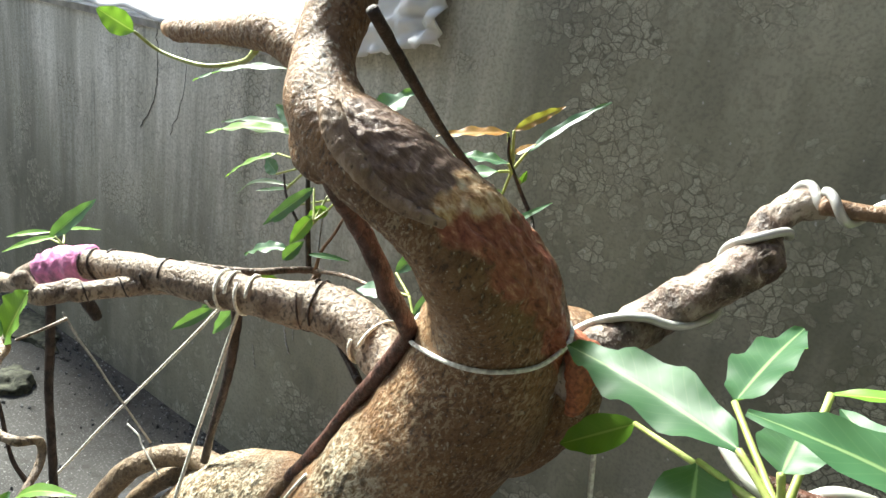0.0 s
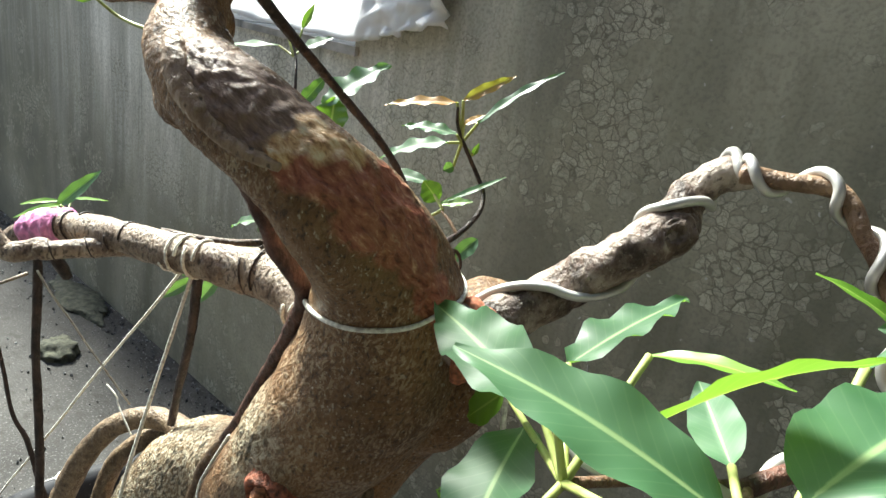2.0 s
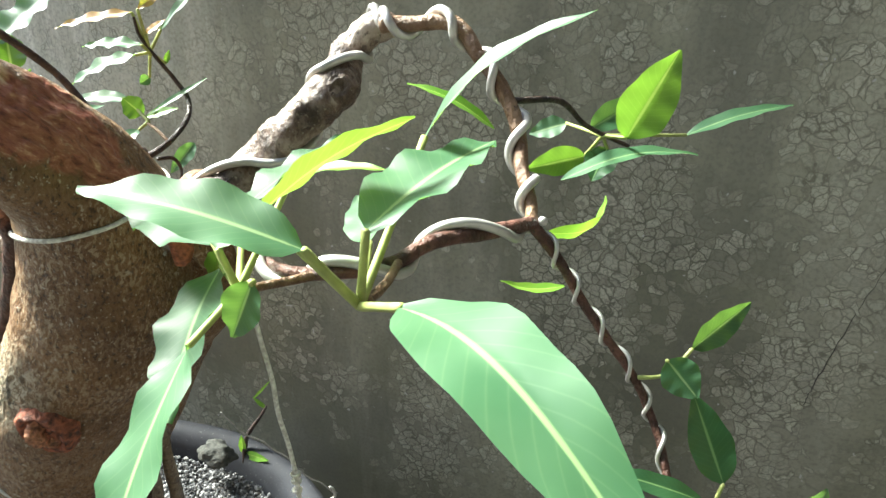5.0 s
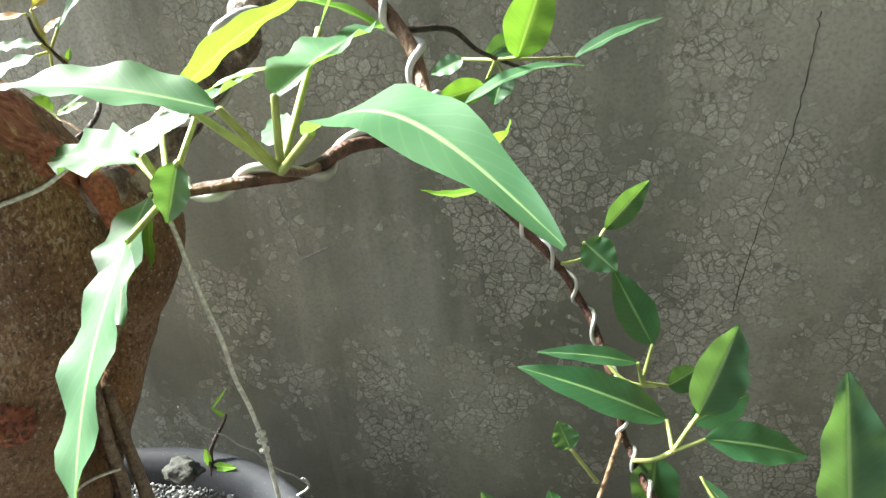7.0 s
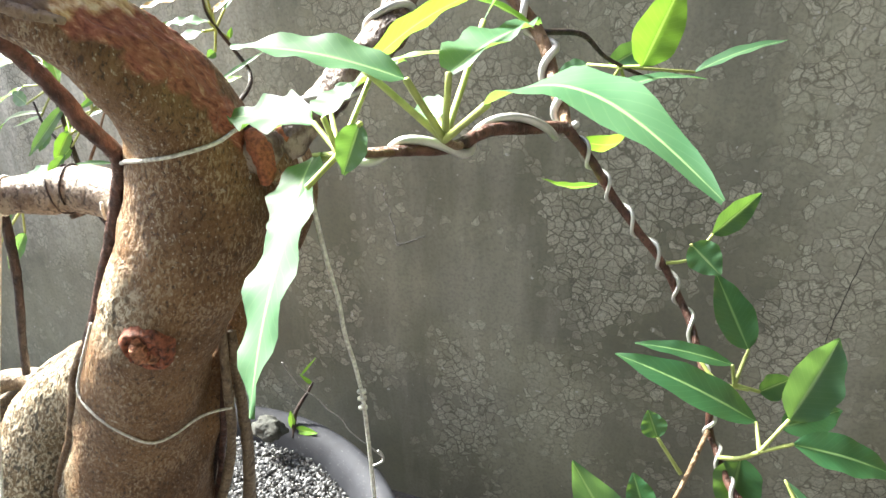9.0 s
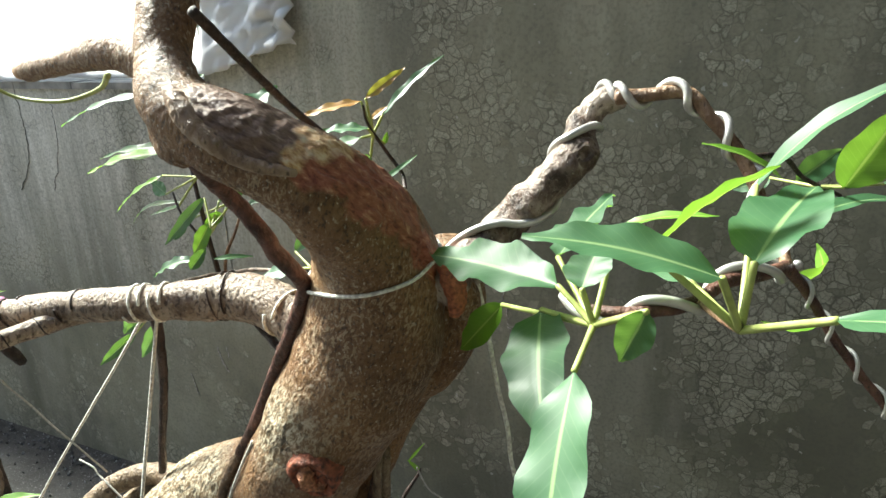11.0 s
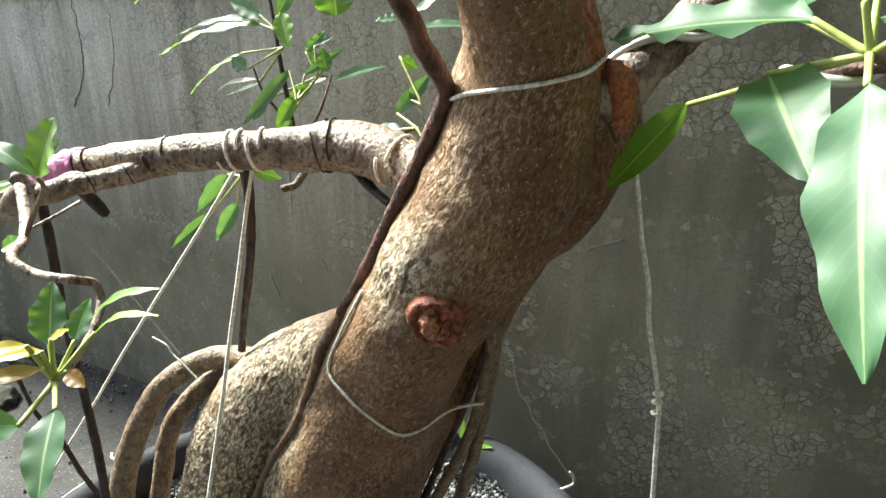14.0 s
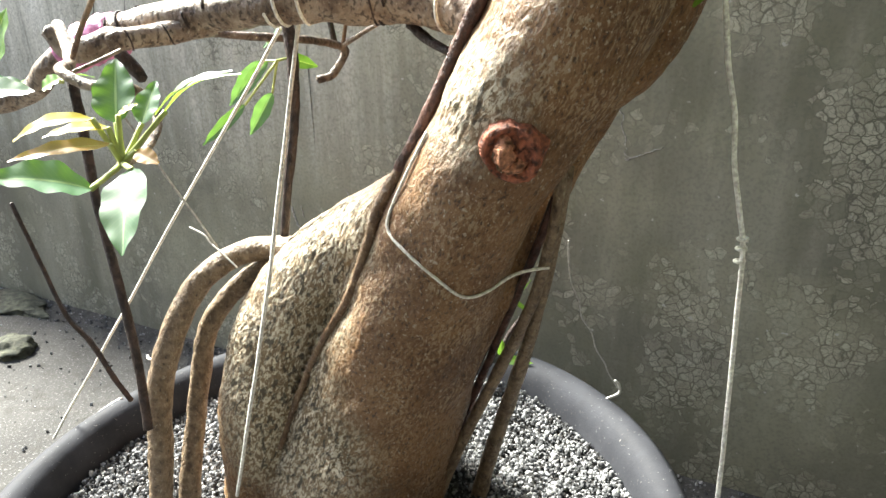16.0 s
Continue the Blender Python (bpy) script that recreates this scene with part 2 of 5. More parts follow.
DRAB_SPOTS = [((0.3015, 0.4309, 0.7827), 0.006, 0.012), ((0.31, 0.4345, 0.7803), 0.006, 0.012), ((0.3066, 0.4242, 0.7733), 0.006, 0.012), ((0.3135, 0.4289, 0.7727), 0.006, 0.012), ((0.3186, 0.4386, 0.7748), 0.006, 0.012), ((0.323, 0.4477, 0.7714), 0.006, 0.012), ((0.314, 0.4255, 0.7646), 0.006, 0.012), ((0.3222, 0.43, 0.7654), 0.006, 0.012), ((0.3277, 0.4381, 0.7653), 0.006, 0.012), ((0.3299, 0.4507, 0.7664), 0.006, 0.012), ((0.3248, 0.4302, 0.7576), 0.006, 0.012), ((0.3317, 0.4352, 0.757), 0.006, 0.012), ((0.3327, 0.4447, 0.7616), 0.006, 0.012)]

BARK = bark_material("trunk_bark", (0.135, 0.064, 0.024), (0.205, 0.104, 0.041), (0.28, 0.155, 0.066), 0.8, True)
BARK_PALE = bark_material("pale_branch_bark", (0.15, 0.098, 0.066), (0.255, 0.185, 0.130), (0.43, 0.35, 0.27), 0.4, blotch=45, pale=0.35, dots=0.475)
BARK_GREY = bark_material("spotted_branch_bark", (0.038, 0.022, 0.016), (0.15, 0.096, 0.070), (0.45, 0.375, 0.31), 0.4, blotch=48, pale=0.3)
BARK_KNOT = bark_material("knot_bark", (0.045, 0.028, 0.020), (0.12, 0.078, 0.056), (0.25, 0.185, 0.14), 0.3, blotch=90)
BARK_ROOT = bark_material("arching_root_bark", (0.12, 0.080, 0.048), (0.19, 0.132, 0.080), (0.29, 0.215, 0.135), 0.4, blotch=130)
BARK_CALLUS = bark_material("callus_bark", (0.20, 0.130, 0.085), (0.30, 0.205, 0.135), (0.42, 0.31, 0.22), 0.2, blotch=60)
BARK_SUNK = bark_material("sunken_root_bark", (0.095, 0.052, 0.026), (0.145, 0.085, 0.044), (0.22, 0.140, 0.076), 0.4, blotch=90)
BARK_RED = bark_material("red_root_bark", (0.040, 0.015, 0.010), (0.085, 0.036, 0.025), (0.17, 0.078, 0.055), 0.05, blotch=70)
BARK_DARK = bark_material("dark_root_bark", (0.012, 0.007, 0.006), (0.030, 0.016, 0.012), (0.065, 0.038, 0.029), 0.0, blotch=70)
BARK_TAN = bark_material("tan_twig_bark", (0.075, 0.036, 0.020), (0.17, 0.092, 0.052), (0.30, 0.19, 0.11), 0.1)


def plain(name, colour, rough, metal=0.0, scale=60.0, spread=0.25, bumpy=0.2, depth=0.001):
    m, n, l, b = mat(name)
    t = tex(n, l, "ShaderNodeTexNoise", scale, 5, coords(n))
    lo, hi = tuple(c * (1 - spread) for c in colour), tuple(min(1, c * (1 + spread)) for c in colour)
    l.new(ramp(n, l, t.outputs[0], [(0.35, lo), (0.65, hi)]), b.inputs["Base Color"])
    l.new(ramp(n, l, t.outputs[0], [(0.3, grey(max(0, rough - 0.12))), (0.7, grey(min(1, rough + 0.12)))]), b.inputs["Roughness"])
    b.inputs["Metallic"].default_value = metal
    bump(n, l, b, t.outputs[0], bumpy, depth)
    return m


WIRE = plain("aluminium_wire", (0.62, 0.61, 0.58), 0.42, 0.55, 90, 0.12)
STRING = plain("cotton_string", (0.82, 0.78, 0.70), 0.85, 0.0, 400, 0.3, 0.6)
STRING_GREY = plain("grey_tie_line", (0.40, 0.39, 0.36), 0.75, 0.0, 300, 0.3)
PINK = plain("pink_tape", (0.62, 0.22, 0.42), 0.4, 0.0, 130, 0.45, 0.8, 0.003)
RUBBER, n, l, b = mat("black_rubber")
pos = coords(n)
t = tex(n, l, "ShaderNodeTexNoise", 18, 6, pos, Roughness=0.65)
dust = tex(n, l, "ShaderNodeTexNoise", 420, 3, pos)
base = ramp(n, l, t.outputs[0], [(0.35, (0.016, 0.017, 0.021)), (0.65, (0.038, 0.040, 0.047))])
base = mix(n, l, ramp(n, l, dust.outputs[0], [(0.68, grey(0.0)), (0.74, grey(0.6))]), base, (0.30, 0.29, 0.28))
l.new(base, b.inputs["Base Color"])
l.new(ramp(n, l, t.outputs[0], [(0.3, grey(0.62)), (0.7, grey(0.82))]), b.inputs["Roughness"])
b.inputs["Specular IOR Level"].default_value = 0.22
bump(n, l, b, mix(n, l, 0.5, t.outputs[0], dust.outputs[0]), 0.3, 0.0015)
CUTWOOD = plain("cut_wood", (0.42, 0.27, 0.16), 0.8, 0.0, 160, 0.3, 0.5)
SCAR = plain("scar_wood", (0.26, 0.085, 0.045), 0.7, 0.0, 260, 0.75, 1.0, 0.004)
SCARWOOD = plain("scar_heartwood", (0.44, 0.20, 0.11), 0.75, 0.0, 300, 0.6, 1.0, 0.004)
TORN = plain("torn_wood", (0.36, 0.125, 0.062), 0.8, 0.0, 420, 0.40, 0.8, 0.002)
SHEET = plain("white_sheet", (0.80, 0.81, 0.82), 0.55, 0.0, 9, 0.06, 0.3, 0.006)
# for the added light-blocking walls and roof; dark, so little light bounces back
SHADE_BLOCK = plain("dark_shade_block", (0.07, 0.066, 0.058), 0.9, 0.0, 6, 0.4, 0.6, 0.004)
COPING = plain("pale_coping", (0.42, 0.41, 0.39), 0.9, 0.0, 30, 0.35, 0.6, 0.003)
PETIOLE = plain("yellow_green_stalk", (0.36, 0.41, 0.13), 0.45, 0.0, 120, 0.2)


def leaf_material(name, dark, light, rib, gloss=0.38):
    m, n, l, b = mat(name)
    uv = n.new("ShaderNodeUVMap").outputs[0]
    sep = n.new("ShaderNodeSeparateXYZ")
    l.new(uv, sep.inputs[0])
    pos = coords(n)
    t = tex(n, l, "ShaderNodeTexNoise", 45, 4, pos)
    rnd = n.new("ShaderNodeObjectInfo").outputs["Random"]
    base = ramp(n, l, t.outputs[0], [(0.3, dark), (0.7, light)])
    hsv = n.new("ShaderNodeHueSaturation")
    l.new(base, hsv.inputs["Color"])
    l.new(calc(n, l, "ADD", calc(n, l, "MULTIPLY", rnd, 0.5), 0.75), hsv.inputs["Value"])
    base = hsv.outputs[0]
    # midrib, and side veins that leave it at a slant
    off = calc(n, l, "ABSOLUTE", calc(n, l, "SUBTRACT", sep.outputs[0], 0.5).node.outputs[0])
    off.node.use_clamp = False
    off.node.inputs[0].links[0].from_node.use_clamp = False
    slant = calc(n, l, "SUBTRACT", sep.outputs[1], calc(n, l, "MULTIPLY", off, 0.35))
    slant.node.use_clamp = False
    saw = n.new("ShaderNodeMath")
    saw.operation = "PINGPONG"
    l.new(slant, saw.inputs[0])
    saw.inputs[1].default_value = 0.036
    vein = ramp(n, l, saw.outputs[0], [(0.0, grey(0.13)), (0.006, grey(0.0))])
    mid = ramp(n, l, off, [(0.016, grey(1.0)), (0.040, grey(0.0))])
    col = mix(n, l, vein, base, rib)
    col = mix(n, l, mid, col, rib)
    l.new(col, b.inputs["Base Color"])
    l.new(ramp(n, l, t.outputs[0], [(0.3, grey(gloss - 0.06)), (0.7, grey(gloss + 0.1))]), b.inputs["Roughness"])
    b.inputs["Specular IOR Level"].default_value = 0.6
    b.inputs["Coat Weight"].default_value, b.inputs["Coat Roughness"].default_value = 0.15, 0.45
    bump(n, l, b, mix(n, l, 0.5, vein, t.outputs[0]), 0.25, 0.0008)
    thin = n.new("ShaderNodeBsdfTranslucent")
    l.new(mix(n, l, 0.55, col, (0.30, 0.55, 0.05)), thin.inputs["Color"])
    ms = n.new("ShaderNodeMixShader")
    ms.inputs[0].default_value = 0.38
    l.new(b.outputs[0], ms.inputs[1])
    l.new(thin.outputs[0], ms.inputs[2])
    l.new(ms.outputs[0], n["Material Output"].inputs[0])
    return m


LEAF = leaf_material("green_leaf", (0.040, 0.128, 0.056), (0.075, 0.188, 0.084), (0.28, 0.42, 0.18), 0.50)
LEAF_DARK = leaf_material("dark_green_leaf", (0.022, 0.085, 0.035), (0.045, 0.14, 0.055), (0.22, 0.38, 0.14))
LEAF_YOUNG = leaf_material("young_leaf", (0.11, 0.28, 0.025), (0.20, 0.40, 0.04), (0.45, 0.60, 0.15))
LEAF_GOLD = leaf_material("golden_leaf", (0.58, 0.44, 0.03), (0.76, 0.60, 0.07), (0.74, 0.62, 0.18))
LEAF_RUST = leaf_material("orange_leaf", (0.36, 0.15, 0.03), (0.50, 0.25, 0.06), (0.55, 0.38, 0.14))
LEAF_BLUE = leaf_material("glossy_blue_green_leaf", (0.05, 0.14, 0.075), (0.095, 0.22, 0.125), (0.24, 0.38, 0.20), 0.42)

# plaster: grey cement, streaked from above, crazed into small cells
PLASTER, n, l, b = mat("cement_plaster")
pos = coords(n)
big = tex(n, l, "ShaderNodeTexNoise", 2.6, 6, pos, Roughness=0.6)
stretch = n.new("ShaderNodeMapping")
stretch.inputs["Scale"].default_value = (24, 24, 1.7)
l.new(pos, stretch.inputs["Vector"])
runs = tex(n, l, "ShaderNodeTexNoise", 1.0, 7, stretch.outputs[0], Roughness=0.68)
mid = tex(n, l, "ShaderNodeTexNoise", 11, 5, pos)
fine = tex(n, l, "ShaderNodeTexNoise", 240, 4, pos)
wp = warped(n, l, warped(n, l, pos, 24, 0.030), 120, 0.006)
cells = tex(n, l, "ShaderNodeTexVoronoi", 82, 0, wp)
cells.feature = "DISTANCE_TO_EDGE"
cells_small = tex(n, l, "ShaderNodeTexVoronoi", 150, 0, wp)
cells_small.feature = "DISTANCE_TO_EDGE"
chips = tex(n, l, "ShaderNodeTexVoronoi", 82, 0, wp)
tone = ramp(n, l, chips.outputs["Color"], [(0.0, grey(0.0)), (1.0, grey(1.0))])
stay = tex(n, l, "ShaderNodeTexNoise", 6.5, 5, chips.outputs["Position"], Roughness=0.6)
east = n.new("ShaderNodeMapRange")
east.inputs["From Min"].default_value, east.inputs["From Max"].default_value, east.inputs["To Max"].default_value = 0.05, 0.75, 0.045
place = n.new("ShaderNodeSeparateXYZ")
l.new(pos, place.inputs[0])
l.new(place.outputs[0], east.inputs["Value"])
kept = calc(n, l, "ADD", calc(n, l, "ADD", stay.outputs[0], east.outputs[0]), calc(n, l, "MULTIPLY", tone, 0.14))
where = ramp(n, l, kept, [(0.58, grey(0.0)), (0.70, grey(1.0))])
base = ramp(n, l, big.outputs[0], [(0.34, (0.118, 0.117, 0.083)), (0.5, (0.196, 0.193, 0.141)), (0.66, (0.325, 0.318, 0.238))])
base = mix(n, l, ramp(n, l, mid.outputs[0], [(0.40, grey(0.0)), (0.66, grey(0.45))]), base, (0.15, 0.145, 0.125))
broad = n.new("ShaderNodeMapping")
broad.inputs["Scale"].default_value = (7, 7, 1.3)
l.new(pos, broad.inputs["Vector"])
veil = tex(n, l, "ShaderNodeTexNoise", 1.0, 6, broad.outputs[0], Roughness=0.62)
base = mix(n, l, ramp(n, l, veil.outputs[0], [(0.50, grey(0.0)), (0.68, grey(0.55))]), base, (0.38, 0.368, 0.305))
base = mix(n, l, ramp(n, l, veil.outputs[0], [(0.33, grey(0.4)), (0.46, grey(0.0))]), base, (0.13, 0.127, 0.100))
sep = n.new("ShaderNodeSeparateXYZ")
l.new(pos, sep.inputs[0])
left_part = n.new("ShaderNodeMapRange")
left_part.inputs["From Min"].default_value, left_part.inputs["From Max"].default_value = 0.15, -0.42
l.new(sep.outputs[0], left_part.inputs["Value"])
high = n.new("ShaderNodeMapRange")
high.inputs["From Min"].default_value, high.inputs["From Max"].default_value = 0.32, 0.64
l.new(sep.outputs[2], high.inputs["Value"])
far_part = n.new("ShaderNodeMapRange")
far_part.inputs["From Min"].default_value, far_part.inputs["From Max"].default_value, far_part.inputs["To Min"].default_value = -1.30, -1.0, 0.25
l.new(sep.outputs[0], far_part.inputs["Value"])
lit_wash = calc(n, l, "MULTIPLY", calc(n, l, "MULTIPLY", left_part.outputs[0], far_part.outputs[0]), high.outputs[0])
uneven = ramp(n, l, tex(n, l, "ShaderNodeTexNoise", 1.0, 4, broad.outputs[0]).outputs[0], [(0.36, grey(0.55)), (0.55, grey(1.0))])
lit_wash = calc(n, l, "MULTIPLY", lit_wash, uneven)
# patchy old limewash, paler with height: sky light put into the colour
lit_patches = ramp(n, l, veil.outputs[0], [(0.36, grey(0.15)), (0.60, grey(1.0))])
upper_lit = n.new("ShaderNodeMapRange")
upper_lit.inputs["From Min"].default_value, upper_lit.inputs["From Max"].default_value = 0.50, 0.98
l.new(sep.outputs[2], upper_lit.inputs["Value"])
base = mix(n, l, calc(n, l, "MULTIPLY", calc(n, l, "MULTIPLY", upper_lit.outputs[0], lit_patches), 0.9), base, (0.52, 0.505, 0.390))
# low left: thick streaked limewash, painted paler to stand for open-side light
base = mix(n, l, calc(n, l, "MULTIPLY", lit_wash, 0.95), base, (0.70, 0.685, 0.60))
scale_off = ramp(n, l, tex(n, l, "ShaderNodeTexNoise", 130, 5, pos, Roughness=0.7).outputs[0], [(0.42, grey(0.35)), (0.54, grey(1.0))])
pale_runs = calc(n, l, "MULTIPLY", ramp(n, l, runs.outputs[0], [(0.46, grey(0.0)), (0.58, grey(1.0))]), lit_wash)
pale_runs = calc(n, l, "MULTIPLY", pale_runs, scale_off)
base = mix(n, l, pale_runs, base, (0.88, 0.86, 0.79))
dark_runs = calc(n, l, "MULTIPLY", ramp(n, l, runs.outputs[0], [(0.34, grey(0.9)), (0.43, grey(0.0))]), lit_wash)
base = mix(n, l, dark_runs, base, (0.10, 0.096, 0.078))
seam = ramp(n, l, cells.outputs["Distance"], [(0.020, grey(1.0)), (0.085, grey(0.0))])
seam_small = ramp(n, l, cells_small.outputs["Distance"], [(0.012, grey(0.55)), (0.080, grey(0.0))])
gap = calc(n, l, "MAXIMUM", seam, seam_small)
crazed = calc(n, l, "MULTIPLY", where, gap)
flake = calc(n, l, "MULTIPLY", calc(n, l, "SUBTRACT", where, crazed), calc(n, l, "ADD", calc(n, l, "MULTIPLY", tone, 0.42), 0.14))
base = mix(n, l, flake, base, (0.60, 0.58, 0.47))
base = mix(n, l, calc(n, l, "MULTIPLY", crazed, 0.55), base, (0.085, 0.080, 0.062))
base = mix(n, l, ramp(n, l, fine.outputs[0], [(0.3, grey(0.35)), (0.55, grey(0.0))]), base, (0.11, 0.105, 0.09))
base = mix(n, l, ramp(n, l, tex(n, l, "ShaderNodeTexNoise", 95, 2, pos).outputs[0], [(0.735, grey(0.0)), (0.76, grey(0.8))]), base, (0.46, 0.45, 0.42))
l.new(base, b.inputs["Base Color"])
b.inputs["Roughness"].default_value = 0.78
b.inputs["Specular IOR Level"].default_value = 0.35
deep = mix(n, l, crazed, mix(n, l, 0.35, mid.outputs[0], fine.outputs[0]), grey(0.0))
bump(n, l, b, deep, 0.40, 0.0016)

CEMENT, n, l, b = mat("yard_cement")
pos = coords(n)
big = tex(n, l, "ShaderNodeTexNoise", 3.5, 6, pos)
grit = tex(n, l, "ShaderNodeTexNoise", 260, 4, pos)
clods = tex(n, l, "ShaderNodeTexNoise", 42, 5, pos)
base = ramp(n, l, big.outputs[0], [(0.36, (0.026, 0.025, 0.024)), (0.64, (0.066, 0.064, 0.060))])
base = mix(n, l, ramp(n, l, grit.outputs[0], [(0.57, grey(0.0)), (0.70, grey(0.55))]), base, (0.30, 0.30, 0.29))
base = mix(n, l, ramp(n, l, grit.outputs[0], [(0.32, grey(0.8)), (0.44, grey(0.0))]), base, (0.06, 0.055, 0.05))
base = mix(n, l, ramp(n, l, clods.outputs[0], [(0.54, grey(0.0)), (0.64, grey(0.8))]), base, (0.030, 0.028, 0.024))
l.new(base, b.inputs["Base Color"])
b.inputs["Roughness"].default_value = 0.9
bump(n, l, b, mix(n, l, 0.5, clods.outputs[0], grit.outputs[0]), 0.6, 0.006)

STONE, n, l, b = mat("pumice_gravel")
rnd = n.new("ShaderNodeNewGeometry").outputs["Random Per Island"]
t = tex(n, l, "ShaderNodeTexNoise", 500, 4, coords(n))
base = ramp(n, l, rnd, [(0.0, (0.022, 0.023, 0.025)), (0.35, (0.070, 0.072, 0.075)), (0.65, (0.18, 0.184, 0.188)), (1.0, (0.48, 0.48, 0.475))])
base = mix(n, l, ramp(n, l, t.outputs[0], [(0.35, grey(0.5)), (0.5, grey(0.0))]), base, (0.06, 0.06, 0.06))
l.new(base, b.inputs["Base Color"])
b.inputs["Roughness"].default_value = 0.9
bump(n, l, b, t.outputs[0], 0.5, 0.001)
SOIL = plain("dark_soil", (0.035, 0.032, 0.030), 0.95, 0.0, 140, 0.5, 0.9, 0.004)

# ---- the yard: ground, wall, coping, sheet ----
WALL_Y = 0.955
bm = bmesh.new()
far = [-400, -60, -12, -4, -2, -1, 0, 1, 2, 4, 12, 60, 400]
grid = [[bm.verts.new((x, y, 0)) for x in far] for y in far]
for r0, r1 in zip(grid, grid[1:]):
    for k in range(len(far) - 1):
        bm.faces.new((r0[k], r0[k + 1], r1[k + 1], r1[k]))
tagged(part("ground", bm, CEMENT), "rough grey cement yard floor with grit", "ground", kind="structure")


def slab_wall(bm, x0, x1, z0, z1, step=0.04):
    """A wall body with a gently uneven face towards the yard."""
    nx, nz = max(2, int((x1 - x0) / step)), max(2, int((z1 - z0) / step))
    face = [[bm.verts.new((x0 + (x1 - x0) * i / nx, WALL_Y + 0.0025 * noise.noise(Vector(((x0 + (x1 - x0) * i / nx) * 5, 0, (z0 + (z1 - z0) * k / nz) * 5))), z0 + (z1 - z0) * k / nz)) for i in range(nx + 1)] for k in range(nz + 1)]
    for r0, r1 in zip(face, face[1:]):
        for i in range(nx):
            bm.faces.new((r0[i], r0[i + 1], r1[i + 1], r1[i]))
    x_at = [v.co.x for v in face[0]]
    rims = [[bm.verts.new((x, y, z)) for x in x_at] for y, z in ((WALL_Y, z1), (WALL_Y + 0.16, z1), (WALL_Y + 0.16, z0))]
    for r0, r1 in zip(rims, rims[1:]):
        for i in range(nx):
            bm.faces.new((r0[i], r0[i + 1], r1[i + 1], r1[i]))
    for x in (x0, x1):
        bm.faces.new([bm.verts.new((x, y, z)) for y, z in ((WALL_Y, z0), (WALL_Y, z1), (WALL_Y + 0.16, z1), (WALL_Y + 0.16, z0))])


bm = bmesh.new()
slab_wall(bm, -6.0, -0.21, 0.0, 0.731)
slab_wall(bm, -0.21, 6.0, 0.0, 2.3)
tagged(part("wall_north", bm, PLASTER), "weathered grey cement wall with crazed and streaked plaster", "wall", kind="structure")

# unseen walls and roof, added to keep sky light off the tree's right side
bm = bmesh.new()
box(bm, (1.55, -2.2, 0.0), (1.71, WALL_Y - 0.001, 2.6))
tagged(part("shade_wall_east", bm, SHADE_BLOCK, smooth=False), "unseen dark side wall, added to cut light from the right", "wall", kind="structure")
bm = bmesh.new()
box(bm, (-4.0, -2.36, 0.0), (1.71, -2.2, 2.6))
tagged(part("shade_wall_south", bm, SHADE_BLOCK, smooth=False), "unseen dark back wall, added to cut light from the front", "wall", kind="structure")
# made-up roof: hides the sky to the right and behind the camera
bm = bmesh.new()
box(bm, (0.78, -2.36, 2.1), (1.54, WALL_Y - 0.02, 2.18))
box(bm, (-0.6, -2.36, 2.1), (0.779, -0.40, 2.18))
tagged(part("shade_roof", bm, SHADE_BLOCK, smooth=False), "unseen flat dark roof, added to block sky light on two sides", "roof", kind="structure")
bm = bmesh.new()
for i in range(40):
    x = -6.0 + 5.80 * i / 40
    box(bm, (x + 0.001, WALL_Y - 0.006 - 0.004 * noise.noise(Vector((x * 7, 1, 0))), 0.7315), (x + 0.144, WALL_Y + 0.17, 0.743 + 0.004 * noise.noise(Vector((x * 5, 2, 0)))))
tagged(part("coping", bm, COPING, smooth=False), "thin uneven mortar coping along the low wall", "coping", kind="structure")


def draped_sheet(x0, x1, nx, nz):
    """A slack sheet that leans back from the wall's top, creased, its near corner rolled forward."""
    bm = bmesh.new()
    grid = []
    for k in range(nz + 1):
        v = k / nz
        row = []
        for i in range(nx + 1):
            x = x0 + (x1 - x0) * i / nx
            crease = 0.010 * noise.noise(Vector((x * 6, v * 4, 7))) + 0.006 * noise.noise(Vector((x * 21, v * 13, 3)))
            end = max(0.0, 1 - (x1 - x) / 0.19)
            z = 0.749 + 0.75 * v + 0.012 * noise.noise(Vector((x * 9, 4, 1))) + (0.040 * end + 0.016 * end * noise.noise(Vector((x * 60, 2, 2)))) * (1 - v)
            y = WALL_Y - 0.014 + 0.55 * v * (1 - min(1.0, 6 * end)) + crease + 0.045 * end * (0.4 - abs(noise.noise(Vector((x * 26 + v * 9, v * 34, 5))))) + 0.014 * end * noise.noise(Vector((x * 70, v * 90, 5))) - 0.014 * end
            row.append(bm.verts.new((x, y, z)))
        grid.append(row)
    for r0, r1 in zip(grid, grid[1:]):
        for i in range(nx):
            bm.faces.new((r0[i], r0[i + 1], r1[i + 1], r1[i]))
    return bm


sheet = part("plastic_sheet", draped_sheet(-4.5, -0.035, 640, 90), SHEET)
tagged(sheet, "creased white plastic sheet draped over the low wall", "sheet")
so = sheet.modifiers.new("thick", "SOLIDIFY")
so.thickness, so.offset = 0.002, 1.0

